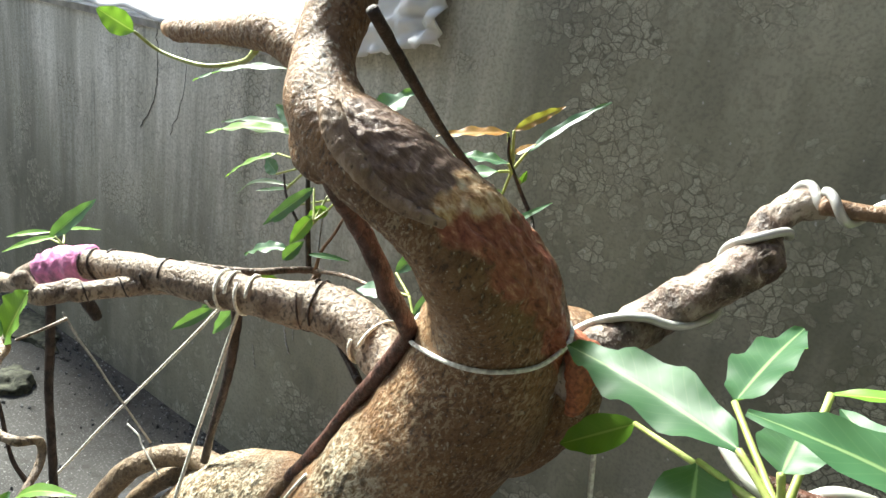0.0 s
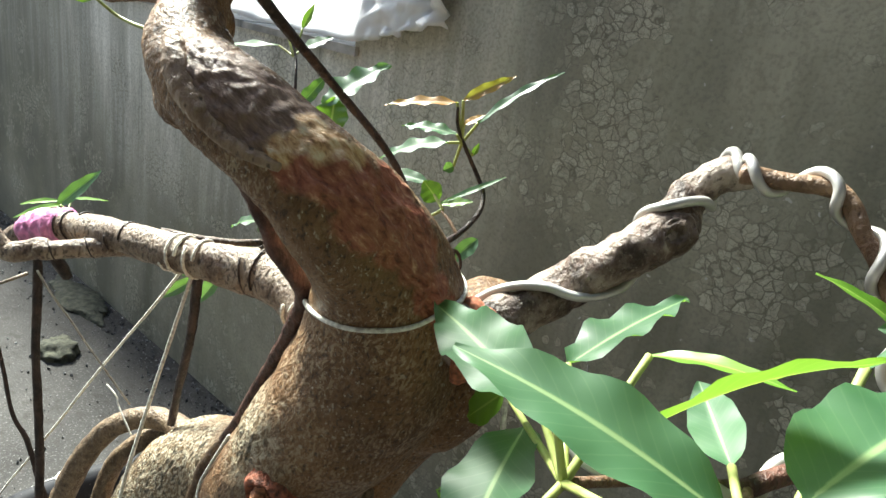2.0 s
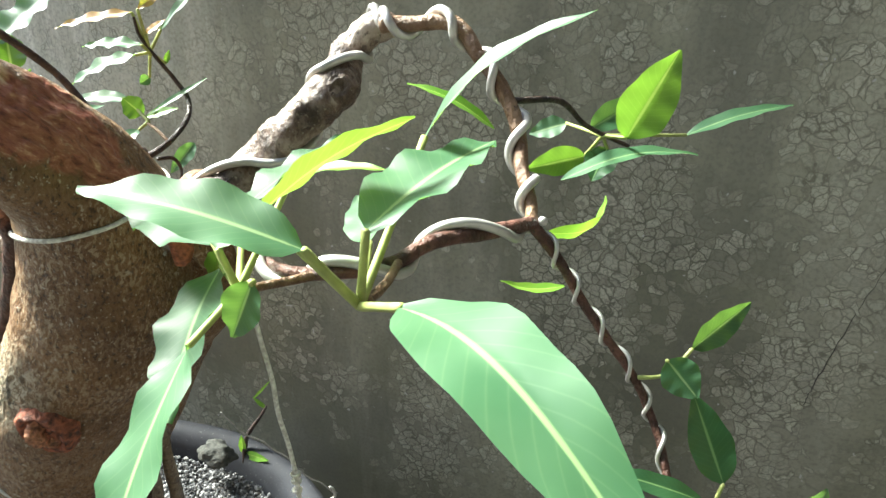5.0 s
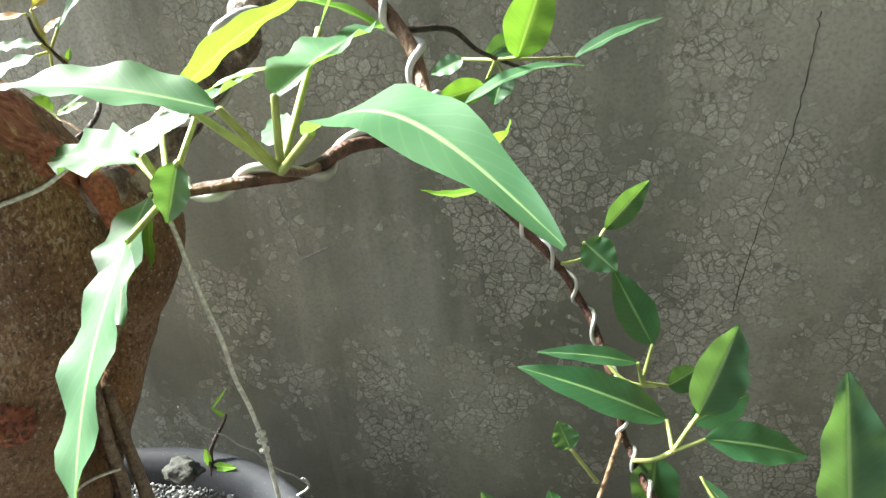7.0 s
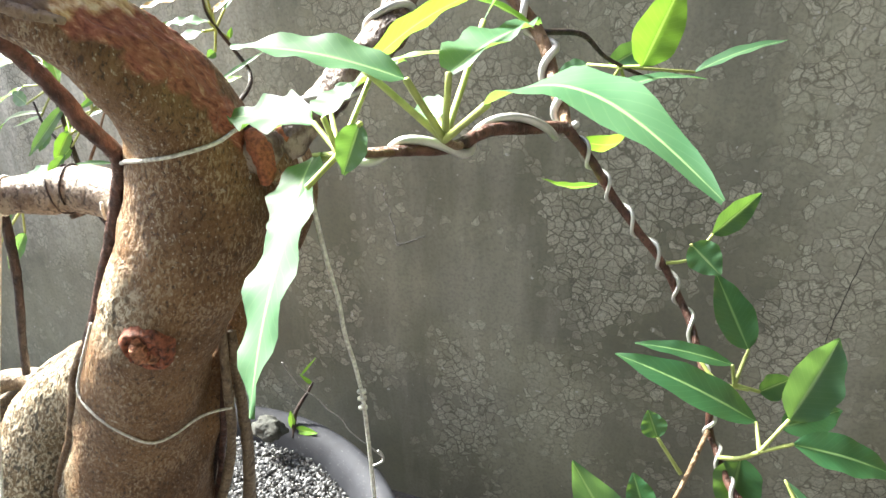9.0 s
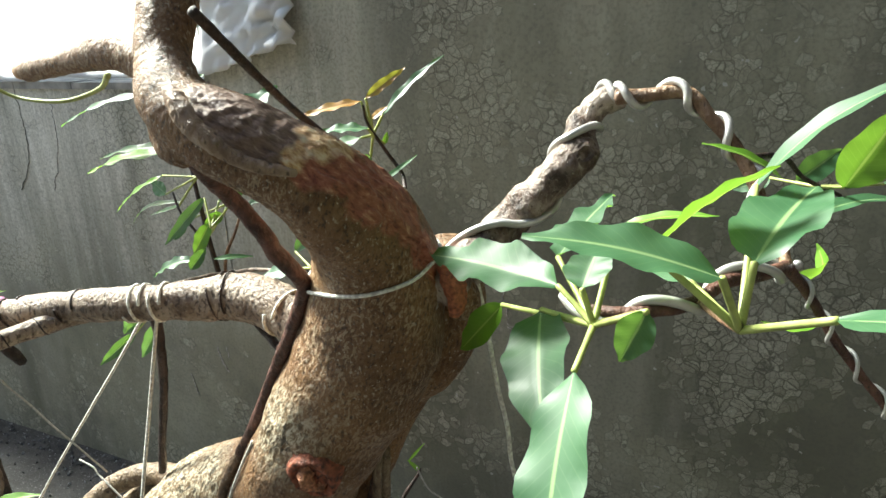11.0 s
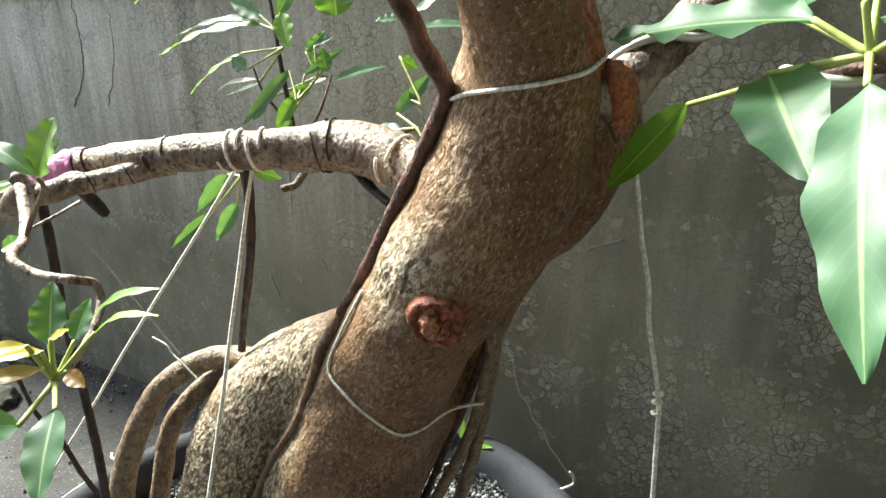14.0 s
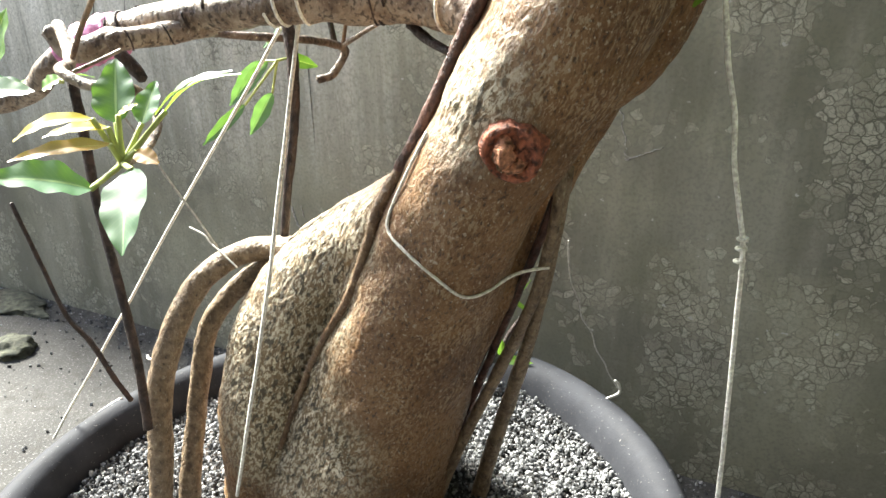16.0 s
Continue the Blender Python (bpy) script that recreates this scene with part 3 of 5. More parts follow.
# ---- the basin with its gravel ----
POT = Vector((0.111, 0.534, 0.0))
SOIL_Z = 0.178
profile = [(0.0182, 0.0040), (0.2389, 0.0000), (0.2481, 0.0090), (0.2900, 0.1710), (0.2991, 0.1870), (0.3046, 0.1990), (0.3037, 0.2090), (0.2964, 0.2135), (0.2864, 0.2125), (0.2772, 0.2060), (0.2718, 0.1930), (0.2681, 0.1730), (0.2608, 0.1430)]
pot = tagged(new("basin_planter"), "wide black rubber basin with a thick rolled rim", "planter")
part("basin_wall", lathe(profile[:4], 120, (POT.x, POT.y)), RUBBER, pot, "sloping black rubber side")
part("rim", lathe(profile[3:], 120, (POT.x, POT.y)), RUBBER, pot, "thick rolled rubber rim with dusty scuffs")

bm = bmesh.new()
bmesh.ops.create_circle(bm, cap_ends=True, segments=64, radius=0.270)
bmesh.ops.translate(bm, verts=bm.verts, vec=(POT.x, POT.y, SOIL_Z - 0.006))
tagged(part("potting_soil", bm, SOIL), "dark potting soil beneath the gravel in the basin", "soil", kind="stuff")


def stones(count, spread, height, small, large, seed):
    """Angular pebbles strewn over the soil, each a squashed low solid of its own."""
    rng = np.random.default_rng(seed)
    t = (1 + 5 ** 0.5) / 2
    v = np.array([(-1, t, 0), (1, t, 0), (-1, -t, 0), (1, -t, 0), (0, -1, t), (0, 1, t), (0, -1, -t), (0, 1, -t), (t, 0, -1), (t, 0, 1), (-t, 0, -1), (-t, 0, 1)]) / 1.9
    f = np.array([(0, 11, 5), (0, 5, 1), (0, 1, 7), (0, 7, 10), (0, 10, 11), (1, 5, 9), (5, 11, 4), (11, 10, 2), (10, 7, 6), (7, 1, 8), (3, 9, 4), (3, 4, 2), (3, 2, 6), (3, 6, 8), (3, 8, 9), (4, 9, 5), (2, 4, 11), (6, 2, 10), (8, 6, 7), (9, 8, 1)])
    verts, faces = [], []
    for i in range(count):
        r, a = spread * rng.random() ** 0.5, rng.random() * 2 * math.pi
        size = small + (large - small) * rng.random() ** 2.2
        turn = np.array(Euler(rng.random(3) * 6.28).to_matrix())
        body = (v * (1 + 0.35 * (rng.random((12, 1)) - 0.5)) * size * np.array([1, 0.55 + 0.4 * rng.random(), 0.5 + 0.4 * rng.random()])) @ turn.T
        z = height + 0.010 * noise.noise(Vector((r * math.cos(a) * 9, r * math.sin(a) * 9, 3))) + rng.random() * 0.003
        verts.append(body + np.array([POT.x + r * math.cos(a), POT.y + r * math.sin(a), z]))
        faces.append(f + 12 * i)
    me = bpy.data.meshes.new("gravel")
    me.from_pydata(np.vstack(verts).tolist(), [], np.vstack(faces).tolist())
    me.materials.append(STONE)
    return new("gravel", me)


tagged(stones(32000, 0.266, SOIL_Z, 0.0012, 0.0037, 4), "pale grey pumice gravel filling the basin", "gravel", kind="stuff")

# ---- the tree ----
tree = tagged(new("bonsai_tree"), "thick leaning ficus bonsai with wired branches and aerial roots", "tree")
tree.location = (0.10, 0.55, SOIL_Z - 0.02)
bpy.context.view_layer.update()


def limb(name, points, material, label="", steps=6, seg=12, rough=0.12, grain=70.0, parent=None):
    bm = tube(bmesh.new(), points, steps, seg, rough, grain)
    ob = new(name, mesh_of(name, bm, material))
    host = parent or tree
    ob.parent = host
    ob.matrix_parent_inverse = host.matrix_world.inverted()
    return tagged(ob, label)


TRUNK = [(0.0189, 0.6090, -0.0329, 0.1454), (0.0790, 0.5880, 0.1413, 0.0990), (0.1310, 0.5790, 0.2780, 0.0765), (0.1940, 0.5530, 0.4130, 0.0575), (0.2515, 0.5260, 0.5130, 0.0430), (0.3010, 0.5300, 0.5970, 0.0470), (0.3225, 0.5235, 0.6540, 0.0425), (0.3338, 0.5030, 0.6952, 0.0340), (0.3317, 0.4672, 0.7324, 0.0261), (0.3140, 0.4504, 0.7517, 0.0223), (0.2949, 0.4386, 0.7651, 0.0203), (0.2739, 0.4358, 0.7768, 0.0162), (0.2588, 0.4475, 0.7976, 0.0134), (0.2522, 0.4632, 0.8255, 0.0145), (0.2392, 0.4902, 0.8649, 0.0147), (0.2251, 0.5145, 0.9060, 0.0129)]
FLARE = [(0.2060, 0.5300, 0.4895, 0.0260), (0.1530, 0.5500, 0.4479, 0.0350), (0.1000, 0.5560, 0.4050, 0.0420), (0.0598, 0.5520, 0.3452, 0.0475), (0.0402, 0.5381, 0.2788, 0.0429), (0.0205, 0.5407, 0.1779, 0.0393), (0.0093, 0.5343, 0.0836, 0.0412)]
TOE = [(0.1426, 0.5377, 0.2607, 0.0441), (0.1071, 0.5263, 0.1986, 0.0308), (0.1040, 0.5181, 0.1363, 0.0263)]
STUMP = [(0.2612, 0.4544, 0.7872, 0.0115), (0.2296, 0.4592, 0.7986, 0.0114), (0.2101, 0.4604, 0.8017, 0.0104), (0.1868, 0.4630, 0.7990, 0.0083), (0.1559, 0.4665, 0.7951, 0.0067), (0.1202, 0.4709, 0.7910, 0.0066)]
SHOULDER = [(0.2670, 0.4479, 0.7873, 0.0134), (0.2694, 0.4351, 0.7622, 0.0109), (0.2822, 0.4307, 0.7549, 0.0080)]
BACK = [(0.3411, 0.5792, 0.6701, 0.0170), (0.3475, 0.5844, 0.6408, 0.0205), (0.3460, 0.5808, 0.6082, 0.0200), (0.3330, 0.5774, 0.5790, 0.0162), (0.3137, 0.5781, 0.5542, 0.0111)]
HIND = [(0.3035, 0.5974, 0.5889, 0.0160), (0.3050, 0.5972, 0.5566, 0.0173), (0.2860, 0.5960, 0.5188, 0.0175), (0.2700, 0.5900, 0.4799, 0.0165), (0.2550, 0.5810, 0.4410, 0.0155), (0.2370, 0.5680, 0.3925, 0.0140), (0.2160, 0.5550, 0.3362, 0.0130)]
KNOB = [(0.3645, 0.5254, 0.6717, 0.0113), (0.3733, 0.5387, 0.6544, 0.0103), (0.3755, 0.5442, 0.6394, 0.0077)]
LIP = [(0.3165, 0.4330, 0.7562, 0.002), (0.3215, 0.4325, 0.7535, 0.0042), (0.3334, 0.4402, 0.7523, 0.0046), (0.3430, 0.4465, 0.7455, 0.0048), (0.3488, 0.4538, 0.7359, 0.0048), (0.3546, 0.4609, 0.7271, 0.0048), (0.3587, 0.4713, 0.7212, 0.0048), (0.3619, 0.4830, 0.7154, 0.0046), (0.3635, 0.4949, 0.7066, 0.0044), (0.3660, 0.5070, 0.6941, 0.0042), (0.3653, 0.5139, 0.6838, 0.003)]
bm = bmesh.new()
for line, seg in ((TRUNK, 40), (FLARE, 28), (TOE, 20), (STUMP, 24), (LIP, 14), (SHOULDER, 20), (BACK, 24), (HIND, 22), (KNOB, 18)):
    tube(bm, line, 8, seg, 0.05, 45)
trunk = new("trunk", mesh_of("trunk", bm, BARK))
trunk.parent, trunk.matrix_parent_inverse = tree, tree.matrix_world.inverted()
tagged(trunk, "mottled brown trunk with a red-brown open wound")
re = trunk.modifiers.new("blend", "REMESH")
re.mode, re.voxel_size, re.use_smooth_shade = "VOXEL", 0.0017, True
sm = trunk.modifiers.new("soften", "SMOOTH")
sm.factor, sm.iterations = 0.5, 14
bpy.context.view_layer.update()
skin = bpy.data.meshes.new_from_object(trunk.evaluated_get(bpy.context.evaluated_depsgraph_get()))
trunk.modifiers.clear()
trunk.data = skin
FIBRE = Vector((0.36, 0.65, -0.66)).normalized()
GROWTH = Vector((0.50, -0.15, 0.85)).normalized()


def reach(p, spots):
    return max(max(0.0, min(1.0, (o - (p - Vector(c)).length) / (o - i))) for c, i, o in spots)


# relief of the skin: knots and pores everywhere, torn fibres in the wound, crust at the foot
place, ways = np.empty(3 * len(skin.vertices)), np.empty(3 * len(skin.vertices))
skin.vertices.foreach_get("co", place)
skin.vertex_normals.foreach_get("vector", ways)
place, ways = place.reshape(-1, 3), ways.reshape(-1, 3)
for k in range(len(place)):
    p = trunk.matrix_world @ Vector(place[k])
    f = p * 150 - FIBRE * p.dot(FIBRE) * 95
    h = p * 130 - GROWTH * p.dot(GROWTH) * 75
    lift = 0.0014 * noise.noise(p * 30) + 0.0002 * noise.noise(h) + 0.0005 * noise.noise(h * 2.9)
    red, drab = reach(p, RED_SPOTS), max(reach(p, DRAB_SPOTS), reach(p, PALE_SPOTS))
    torn = max(red, drab)
    if torn > 0:
        lift += torn * ((0.0008 + 0.0018 * red) * noise.noise(f) + 0.0012 * noise.noise(f * 2.3) + 0.0008 * noise.noise(p * 330) - 0.0010 * red)
    crust = reach(p, CRUST_SPOTS)
    if crust > 0:
        g = p * 170 - GROWTH * p.dot(GROWTH) * 90
        lift += crust * (0.0004 * noise.noise(g) + 0.0008 * noise.noise(g * 2.9))
    place[k] += ways[k] * lift
skin.vertices.foreach_set("co", place.ravel())
skin.polygons.foreach_set("use_smooth", [True] * len(skin.polygons))
skin.update()
skin_tree = BVHTree.FromPolygons([trunk.matrix_world @ v.co for v in skin.vertices], [tuple(p.vertices) for p in skin.polygons])


def hug(points, lift=0.55, reach_most=0.035, smooth=0):
    """Lays (x, y, z, radius) points on the trunk's skin, where it is near, and evens them out."""
    out = []
    for x, y, z, r in glide(points, 4) if smooth else points:
        at, way, _, off = skin_tree.find_nearest(Vector((x, y, z)))
        out.append((*(at + way * r * lift), r) if off < reach_most else (x, y, z, r))
    for _ in range(smooth):
        out = [out[0]] + [tuple((a + 2 * b + c) / 4 for a, b, c in zip(*q)) for q in zip(out, out[1:], out[2:])] + [out[-1]]
    return out


limb("callus", hug([(0.2830, 0.4245, 0.7860, 0.0030), (0.2888, 0.4217, 0.7810, 0.0050), (0.2942, 0.4203, 0.7748, 0.0056), (0.2996, 0.4203, 0.7687, 0.0054), (0.3062, 0.4219, 0.7633, 0.0046), (0.3130, 0.4248, 0.7577, 0.0040), (0.3209, 0.4279, 0.7532, 0.0036), (0.3298, 0.4325, 0.7503, 0.0032), (0.3375, 0.4388, 0.7476, 0.0020)], -0.25, smooth=2), BARK_CALLUS, "pale raised callus along the wound", 3, 16, 0.20, 130)

# cut face at the end of the short upper stump
end = STUMP[-1]
limb("cut_face", [(end[0] + 0.003, end[1] - 0.001, end[2], 0.0052), (end[0] - 0.0062, end[1] + 0.0006, end[2] - 0.0002, 0.0050)], CUTWOOD, "pale sawn end of the stump", 2, 18, 0.05)

limb("torn_wood", [(0.3710, 0.5183, 0.6815, 0.0045), (0.3766, 0.5182, 0.6713, 0.0065), (0.3776, 0.5202, 0.6580, 0.0055), (0.3759, 0.5200, 0.6492, 0.0030)], TORN, "torn red-brown wood at the root of a branch", 8, 22, 0.26, 190)
limb("torn_wood", [(0.3396, 0.5274, 0.6814, 0.0069), (0.3523, 0.5324, 0.6768, 0.0063), (0.3647, 0.5408, 0.6741, 0.0083), (0.3742, 0.5464, 0.6671, 0.0071)], TORN, "torn red-brown wood at the root of a branch", 8, 20, 0.26, 190)

# pruning scar on the front of the trunk
(sx, sy, sz), face_way, _, _ = skin_tree.find_nearest(Vector((0.2885, 0.4855, 0.5380)))
side = face_way.cross(Vector((0, 0, 1))).normalized()
up = side.cross(face_way)
bm = bmesh.new()
rings = []
for rr, out in ((0.0200, -0.007), (0.0180, 0.0008), (0.0158, 0.0032), (0.0136, 0.0026), (0.0118, 0.0004), (0.0084, 0.0004), (0.0042, 0.0010), (0.0015, 0.0012)):
    ring = []
    for k in range(30):
        w = 2 * math.pi * k / 30
        j = 1 + 0.16 * noise.noise(Vector((math.cos(w) * 2, math.sin(w) * 2, rr * 300)))
        p = Vector((sx, sy, sz)) + side * math.cos(w) * rr * j * 0.95 + up * math.sin(w) * rr * j + face_way * (out + 0.003 * noise.noise(Vector((math.cos(w) * 3, rr * 500, math.sin(w) * 3))))
        ring.append(bm.verts.new(p))
    rings.append(ring)
for r0, r1 in zip(rings, rings[1:]):
    for k in range(30):
        bm.faces.new((r0[k], r0[(k + 1) % 30], r1[(k + 1) % 30], r1[k]))
bm.faces.new(rings[-1])
scar = new("pruning_scar", mesh_of("pruning_scar", bm, SCAR))
scar.parent, scar.matrix_parent_inverse = tree, tree.matrix_world.inverted()
tagged(scar, "round reddish pruning scar with a raised lip")
core = Vector((sx, sy, sz)) + side * 0.0030 + face_way * 0.0004
limb("scar_core", [(*(core - face_way * 0.003 + up * 0.006), 0.0050), (*(core + face_way * 0.0022 + up * 0.003), 0.0056), (*(core + face_way * 0.0020 - up * 0.004), 0.0048), (*(core - face_way * 0.002 - up * 0.008), 0.003)], SCARWOOD, "tan broken heartwood", 6, 16, 0.45, 260, parent=scar)
limb("scar_core", [(*(core - side * 0.009 - face_way * 0.002 - up * 0.004), 0.0030), (*(core - side * 0.006 + face_way * 0.001 - up * 0.008), 0.0030), (*(core + face_way * 0.001 - up * 0.0105), 0.0026)], SCARWOOD, "", 6, 12, 0.45, 260, parent=scar)

LEFT = [(0.2684, 0.5446, 0.5974, 0.0136), (0.2451, 0.5516, 0.6065, 0.0160), (0.2216, 0.5569, 0.6126, 0.0177), (0.1959, 0.5588, 0.6176, 0.0184), (0.1704, 0.5561, 0.6183, 0.0183), (0.1517, 0.5457, 0.6161, 0.0157), (0.1301, 0.5351, 0.6160, 0.0139), (0.0892, 0.5222, 0.6128, 0.0133), (0.0387, 0.5116, 0.6069, 0.0128), (-0.0019, 0.5012, 0.6012, 0.0120), (-0.0411, 0.4908, 0.5897, 0.0123), (-0.0722, 0.4787, 0.5738, 0.0096), (-0.1065, 0.4793, 0.5529, 0.0081), (-0.1400, 0.4719, 0.5453, 0.0092), (-0.1913, 0.4626, 0.5318, 0.0096)]
limb("left_branch", LEFT, BARK_PALE, "pale spotted branch", 8, 20, 0.14, 60)
LOWER = [(0.0538, 0.5189, 0.6029, 0.0091), (0.0325, 0.4957, 0.5970, 0.0076), (0.0200, 0.4678, 0.5942, 0.0073), (0.0132, 0.4670, 0.5939, 0.0085), (-0.0036, 0.4500, 0.5882, 0.0076), (-0.0138, 0.4431, 0.6019, 0.0056)]
limb("lower_branch", LOWER, BARK_PALE, "", 8, 16, 0.10, 70)
limb("branch_stub", [(0.0048, 0.4773, 0.5851, 0.0048), (0.0110, 0.4821, 0.5750, 0.0048), (0.0152, 0.4851, 0.5666, 0.0037)], BARK_DARK, "", 4, 10)
RIGHT = [(0.3673, 0.5212, 0.6688, 0.0150), (0.3690, 0.5500, 0.6680, 0.0128), (0.3860, 0.5770, 0.6880, 0.0120), (0.4060, 0.5860, 0.7090, 0.0116), (0.4180, 0.5930, 0.7210, 0.0120), (0.4240, 0.6040, 0.7310, 0.0118), (0.4225, 0.6200, 0.7440, 0.0098), (0.4270, 0.6280, 0.7540, 0.0086), (0.4360, 0.6310, 0.7600, 0.0085), (0.4450, 0.6300, 0.7620, 0.0066)]
limb("right_branch", RIGHT, BARK_GREY, "grey-brown branch with pale spots and a knot", 10, 24, 0.24, 75)
knot_at, knot_way = Vector((0.4290, 0.5965, 0.7305)), (Vector((0.47, 0.53, 0.755)) - Vector((0.4290, 0.5965, 0.7305))).normalized()
ka = knot_way.cross(Vector((0.6, 0, 0.8))).normalized()
kb = ka.cross(knot_way)
bm = bmesh.new()
rings = []
for rr, out in ((0.0130, -0.005), (0.0118, 0.0005), (0.0104, 0.0030), (0.0090, 0.0028), (0.0080, 0.0046), (0.0066, 0.0044), (0.0056, 0.0058), (0.0040, 0.0052), (0.0030, 0.0036), (0.0012, 0.0030)):
    rings.append([bm.verts.new(knot_at + (ka * math.cos(w) * 0.86 + kb * math.sin(w)) * rr * (1 + 0.14 * noise.noise(Vector((math.cos(w) * 1.6, math.sin(w) * 1.6, 3)))) + knot_way * (out + 0.0012 * noise.noise(Vector((math.cos(w) * 3, rr * 400, math.sin(w) * 3))))) for w in [2 * math.pi * k / 32 for k in range(32)]])
for r0, r1 in zip(rings, rings[1:]):
    for k in range(32):
        bm.faces.new((r0[k], r0[(k + 1) % 32], r1[(k + 1) % 32], r1[k]))
bm.faces.new(rings[-1])
knot = new("branch_knot", mesh_of("branch_knot", bm, BARK_KNOT))
knot.parent, knot.matrix_parent_inverse = tree, tree.matrix_world.inverted()
tagged(knot, "wrinkled round knot on the branch")
BOUGH = [(0.4432, 0.6215, 0.7627, 0.0050), (0.4600, 0.6231, 0.7636, 0.0042), (0.4830, 0.6269, 0.7647, 0.0042), (0.4981, 0.6240, 0.7502, 0.0041), (0.5130, 0.6224, 0.7340, 0.0041), (0.5253, 0.6146, 0.7147, 0.0040), (0.5326, 0.5980, 0.6990, 0.0039), (0.5407, 0.5864, 0.6889, 0.0035), (0.5451, 0.5760, 0.6803, 0.0031)]
limb("bent_bough", BOUGH, BARK_TAN, "thin tan bough bent over by wire", 8, 12, 0.12, 120)
FORK = (0.5451, 0.5760, 0.6803)
TWIG_IN = [(*FORK, 0.0035), (0.5330, 0.5450, 0.6860, 0.0036), (0.5160, 0.5160, 0.6895, 0.0034), (0.5050, 0.4980, 0.6850, 0.0032), (0.4870, 0.4760, 0.6870, 0.0028), (0.4680, 0.4760, 0.6850, 0.0024), (0.4480, 0.4920, 0.6790, 0.0018)]
twig_in = limb("inner_twig", TWIG_IN, BARK_RED, "", 8, 10, 0.12, 150)
SHOOT = [(*FORK, 0.0034), (0.5595, 0.5814, 0.6605, 0.0027), (0.5716, 0.5849, 0.6403, 0.0026), (0.5877, 0.5857, 0.6197, 0.0025), (0.6039, 0.5870, 0.5993, 0.0024), (0.6154, 0.5893, 0.5778, 0.0023), (0.6267, 0.5783, 0.5588, 0.0022), (0.6383, 0.5552, 0.5303, 0.0021), (0.6412, 0.5499, 0.5130, 0.0020), (0.6486, 0.5368, 0.5007, 0.0019), (0.6577, 0.5246, 0.4906, 0.0022), (0.6812, 0.5138, 0.4802, 0.0020), (0.7156, 0.5059, 0.4790, 0.0018), (0.7410, 0.5021, 0.4850, 0.0016)]
limb("side_twig", [(0.5070, 0.5020, 0.6850, 0.0020), (0.5170, 0.4680, 0.6930, 0.0018), (0.5250, 0.4330, 0.7040, 0.0017)], BARK_TAN, "", 5, 8, 0.1, 150)
limb("side_twig", [(0.4850, 0.4760, 0.6865, 0.0020), (0.4780, 0.4600, 0.6890, 0.0018), (0.4720, 0.4440, 0.6925, 0.0016)], BARK_TAN, "", 5, 8, 0.1, 150)
shoot = limb("hanging_shoot", SHOOT, BARK_RED, "slim drooping shoot wound with wire", 8, 10, 0.12, 150)
limb("bare_twig", [(0.6401, 0.5463, 0.5148, 0.0014), (0.6301, 0.5287, 0.4892, 0.0013), (0.6181, 0.5100, 0.4666, 0.0010)], BARK_TAN, "", 5, 8, parent=None)

limb("front_root", [(0.272, 0.442, 0.764, 0.0064), (0.268, 0.452, 0.745, 0.0056), (0.271, 0.467, 0.724, 0.0050), (0.280, 0.474, 0.707, 0.0050), (0.286, 0.480, 0.690, 0.0052)] + hug([(0.287, 0.490, 0.670, 0.0052), (0.284, 0.497, 0.655, 0.0050), (0.276, 0.502, 0.638, 0.0050), (0.263, 0.505, 0.619, 0.0048), (0.247, 0.508, 0.595, 0.0046), (0.235, 0.508, 0.572, 0.0045), (0.218, 0.510, 0.546, 0.0043), (0.197, 0.511, 0.516, 0.0042)]), BARK_RED, "red-brown aerial root clinging to the trunk", 8, 12, 0.18, 120)
limb("sunken_root", hug([(0.197, 0.511, 0.516, 0.0042), (0.189, 0.507, 0.489, 0.0040), (0.180, 0.507, 0.461, 0.0038), (0.158, 0.510, 0.417, 0.0034), (0.122, 0.520, 0.361, 0.0031), (0.085, 0.532, 0.305, 0.0028), (0.052, 0.536, 0.262, 0.0024)], 0.35), BARK_SUNK, "brown lower end of the root, half sunk in the bark", 8, 12, 0.22, 120)
limb("back_root", [(0.2843, 0.4445, 0.8188, 0.0027), (0.2866, 0.4728, 0.7935, 0.0025), (0.2876, 0.5038, 0.7686, 0.0022), (0.3043, 0.5289, 0.7390, 0.0020), (0.3246, 0.5339, 0.7120, 0.0016)], BARK_DARK, "", 6, 10, 0.15, 120)
limb("arching_root", [(0.0881, 0.5612, 0.4227, 0.0125), (0.0410, 0.5535, 0.4218, 0.0103), (0.0119, 0.5399, 0.4110, 0.0099), (-0.0136, 0.5237, 0.3867, 0.0105), (-0.0303, 0.5058, 0.3454, 0.0111), (-0.0427, 0.4935, 0.2994, 0.0113), (-0.0395, 0.4804, 0.2504, 0.0109), (-0.0349, 0.4650, 0.1920, 0.0099), (-0.0373, 0.4543, 0.1382, 0.0100)], BARK_ROOT, "arching tan root reaching down into the gravel", 8, 16, 0.12, 80)
limb("arching_root", [(0.0893, 0.5585, 0.4170, 0.0115), (0.0456, 0.5591, 0.4064, 0.0095), (0.0094, 0.5478, 0.3807, 0.0092), (-0.0146, 0.5336, 0.3459, 0.0088), (-0.0234, 0.5239, 0.3040, 0.0090), (-0.0287, 0.5118, 0.2508, 0.0091), (-0.0273, 0.4927, 0.1980, 0.0097), (-0.0272, 0.4787, 0.1328, 0.0098)], BARK_ROOT, "arching tan root reaching down into the gravel", 8, 16, 0.12, 80)
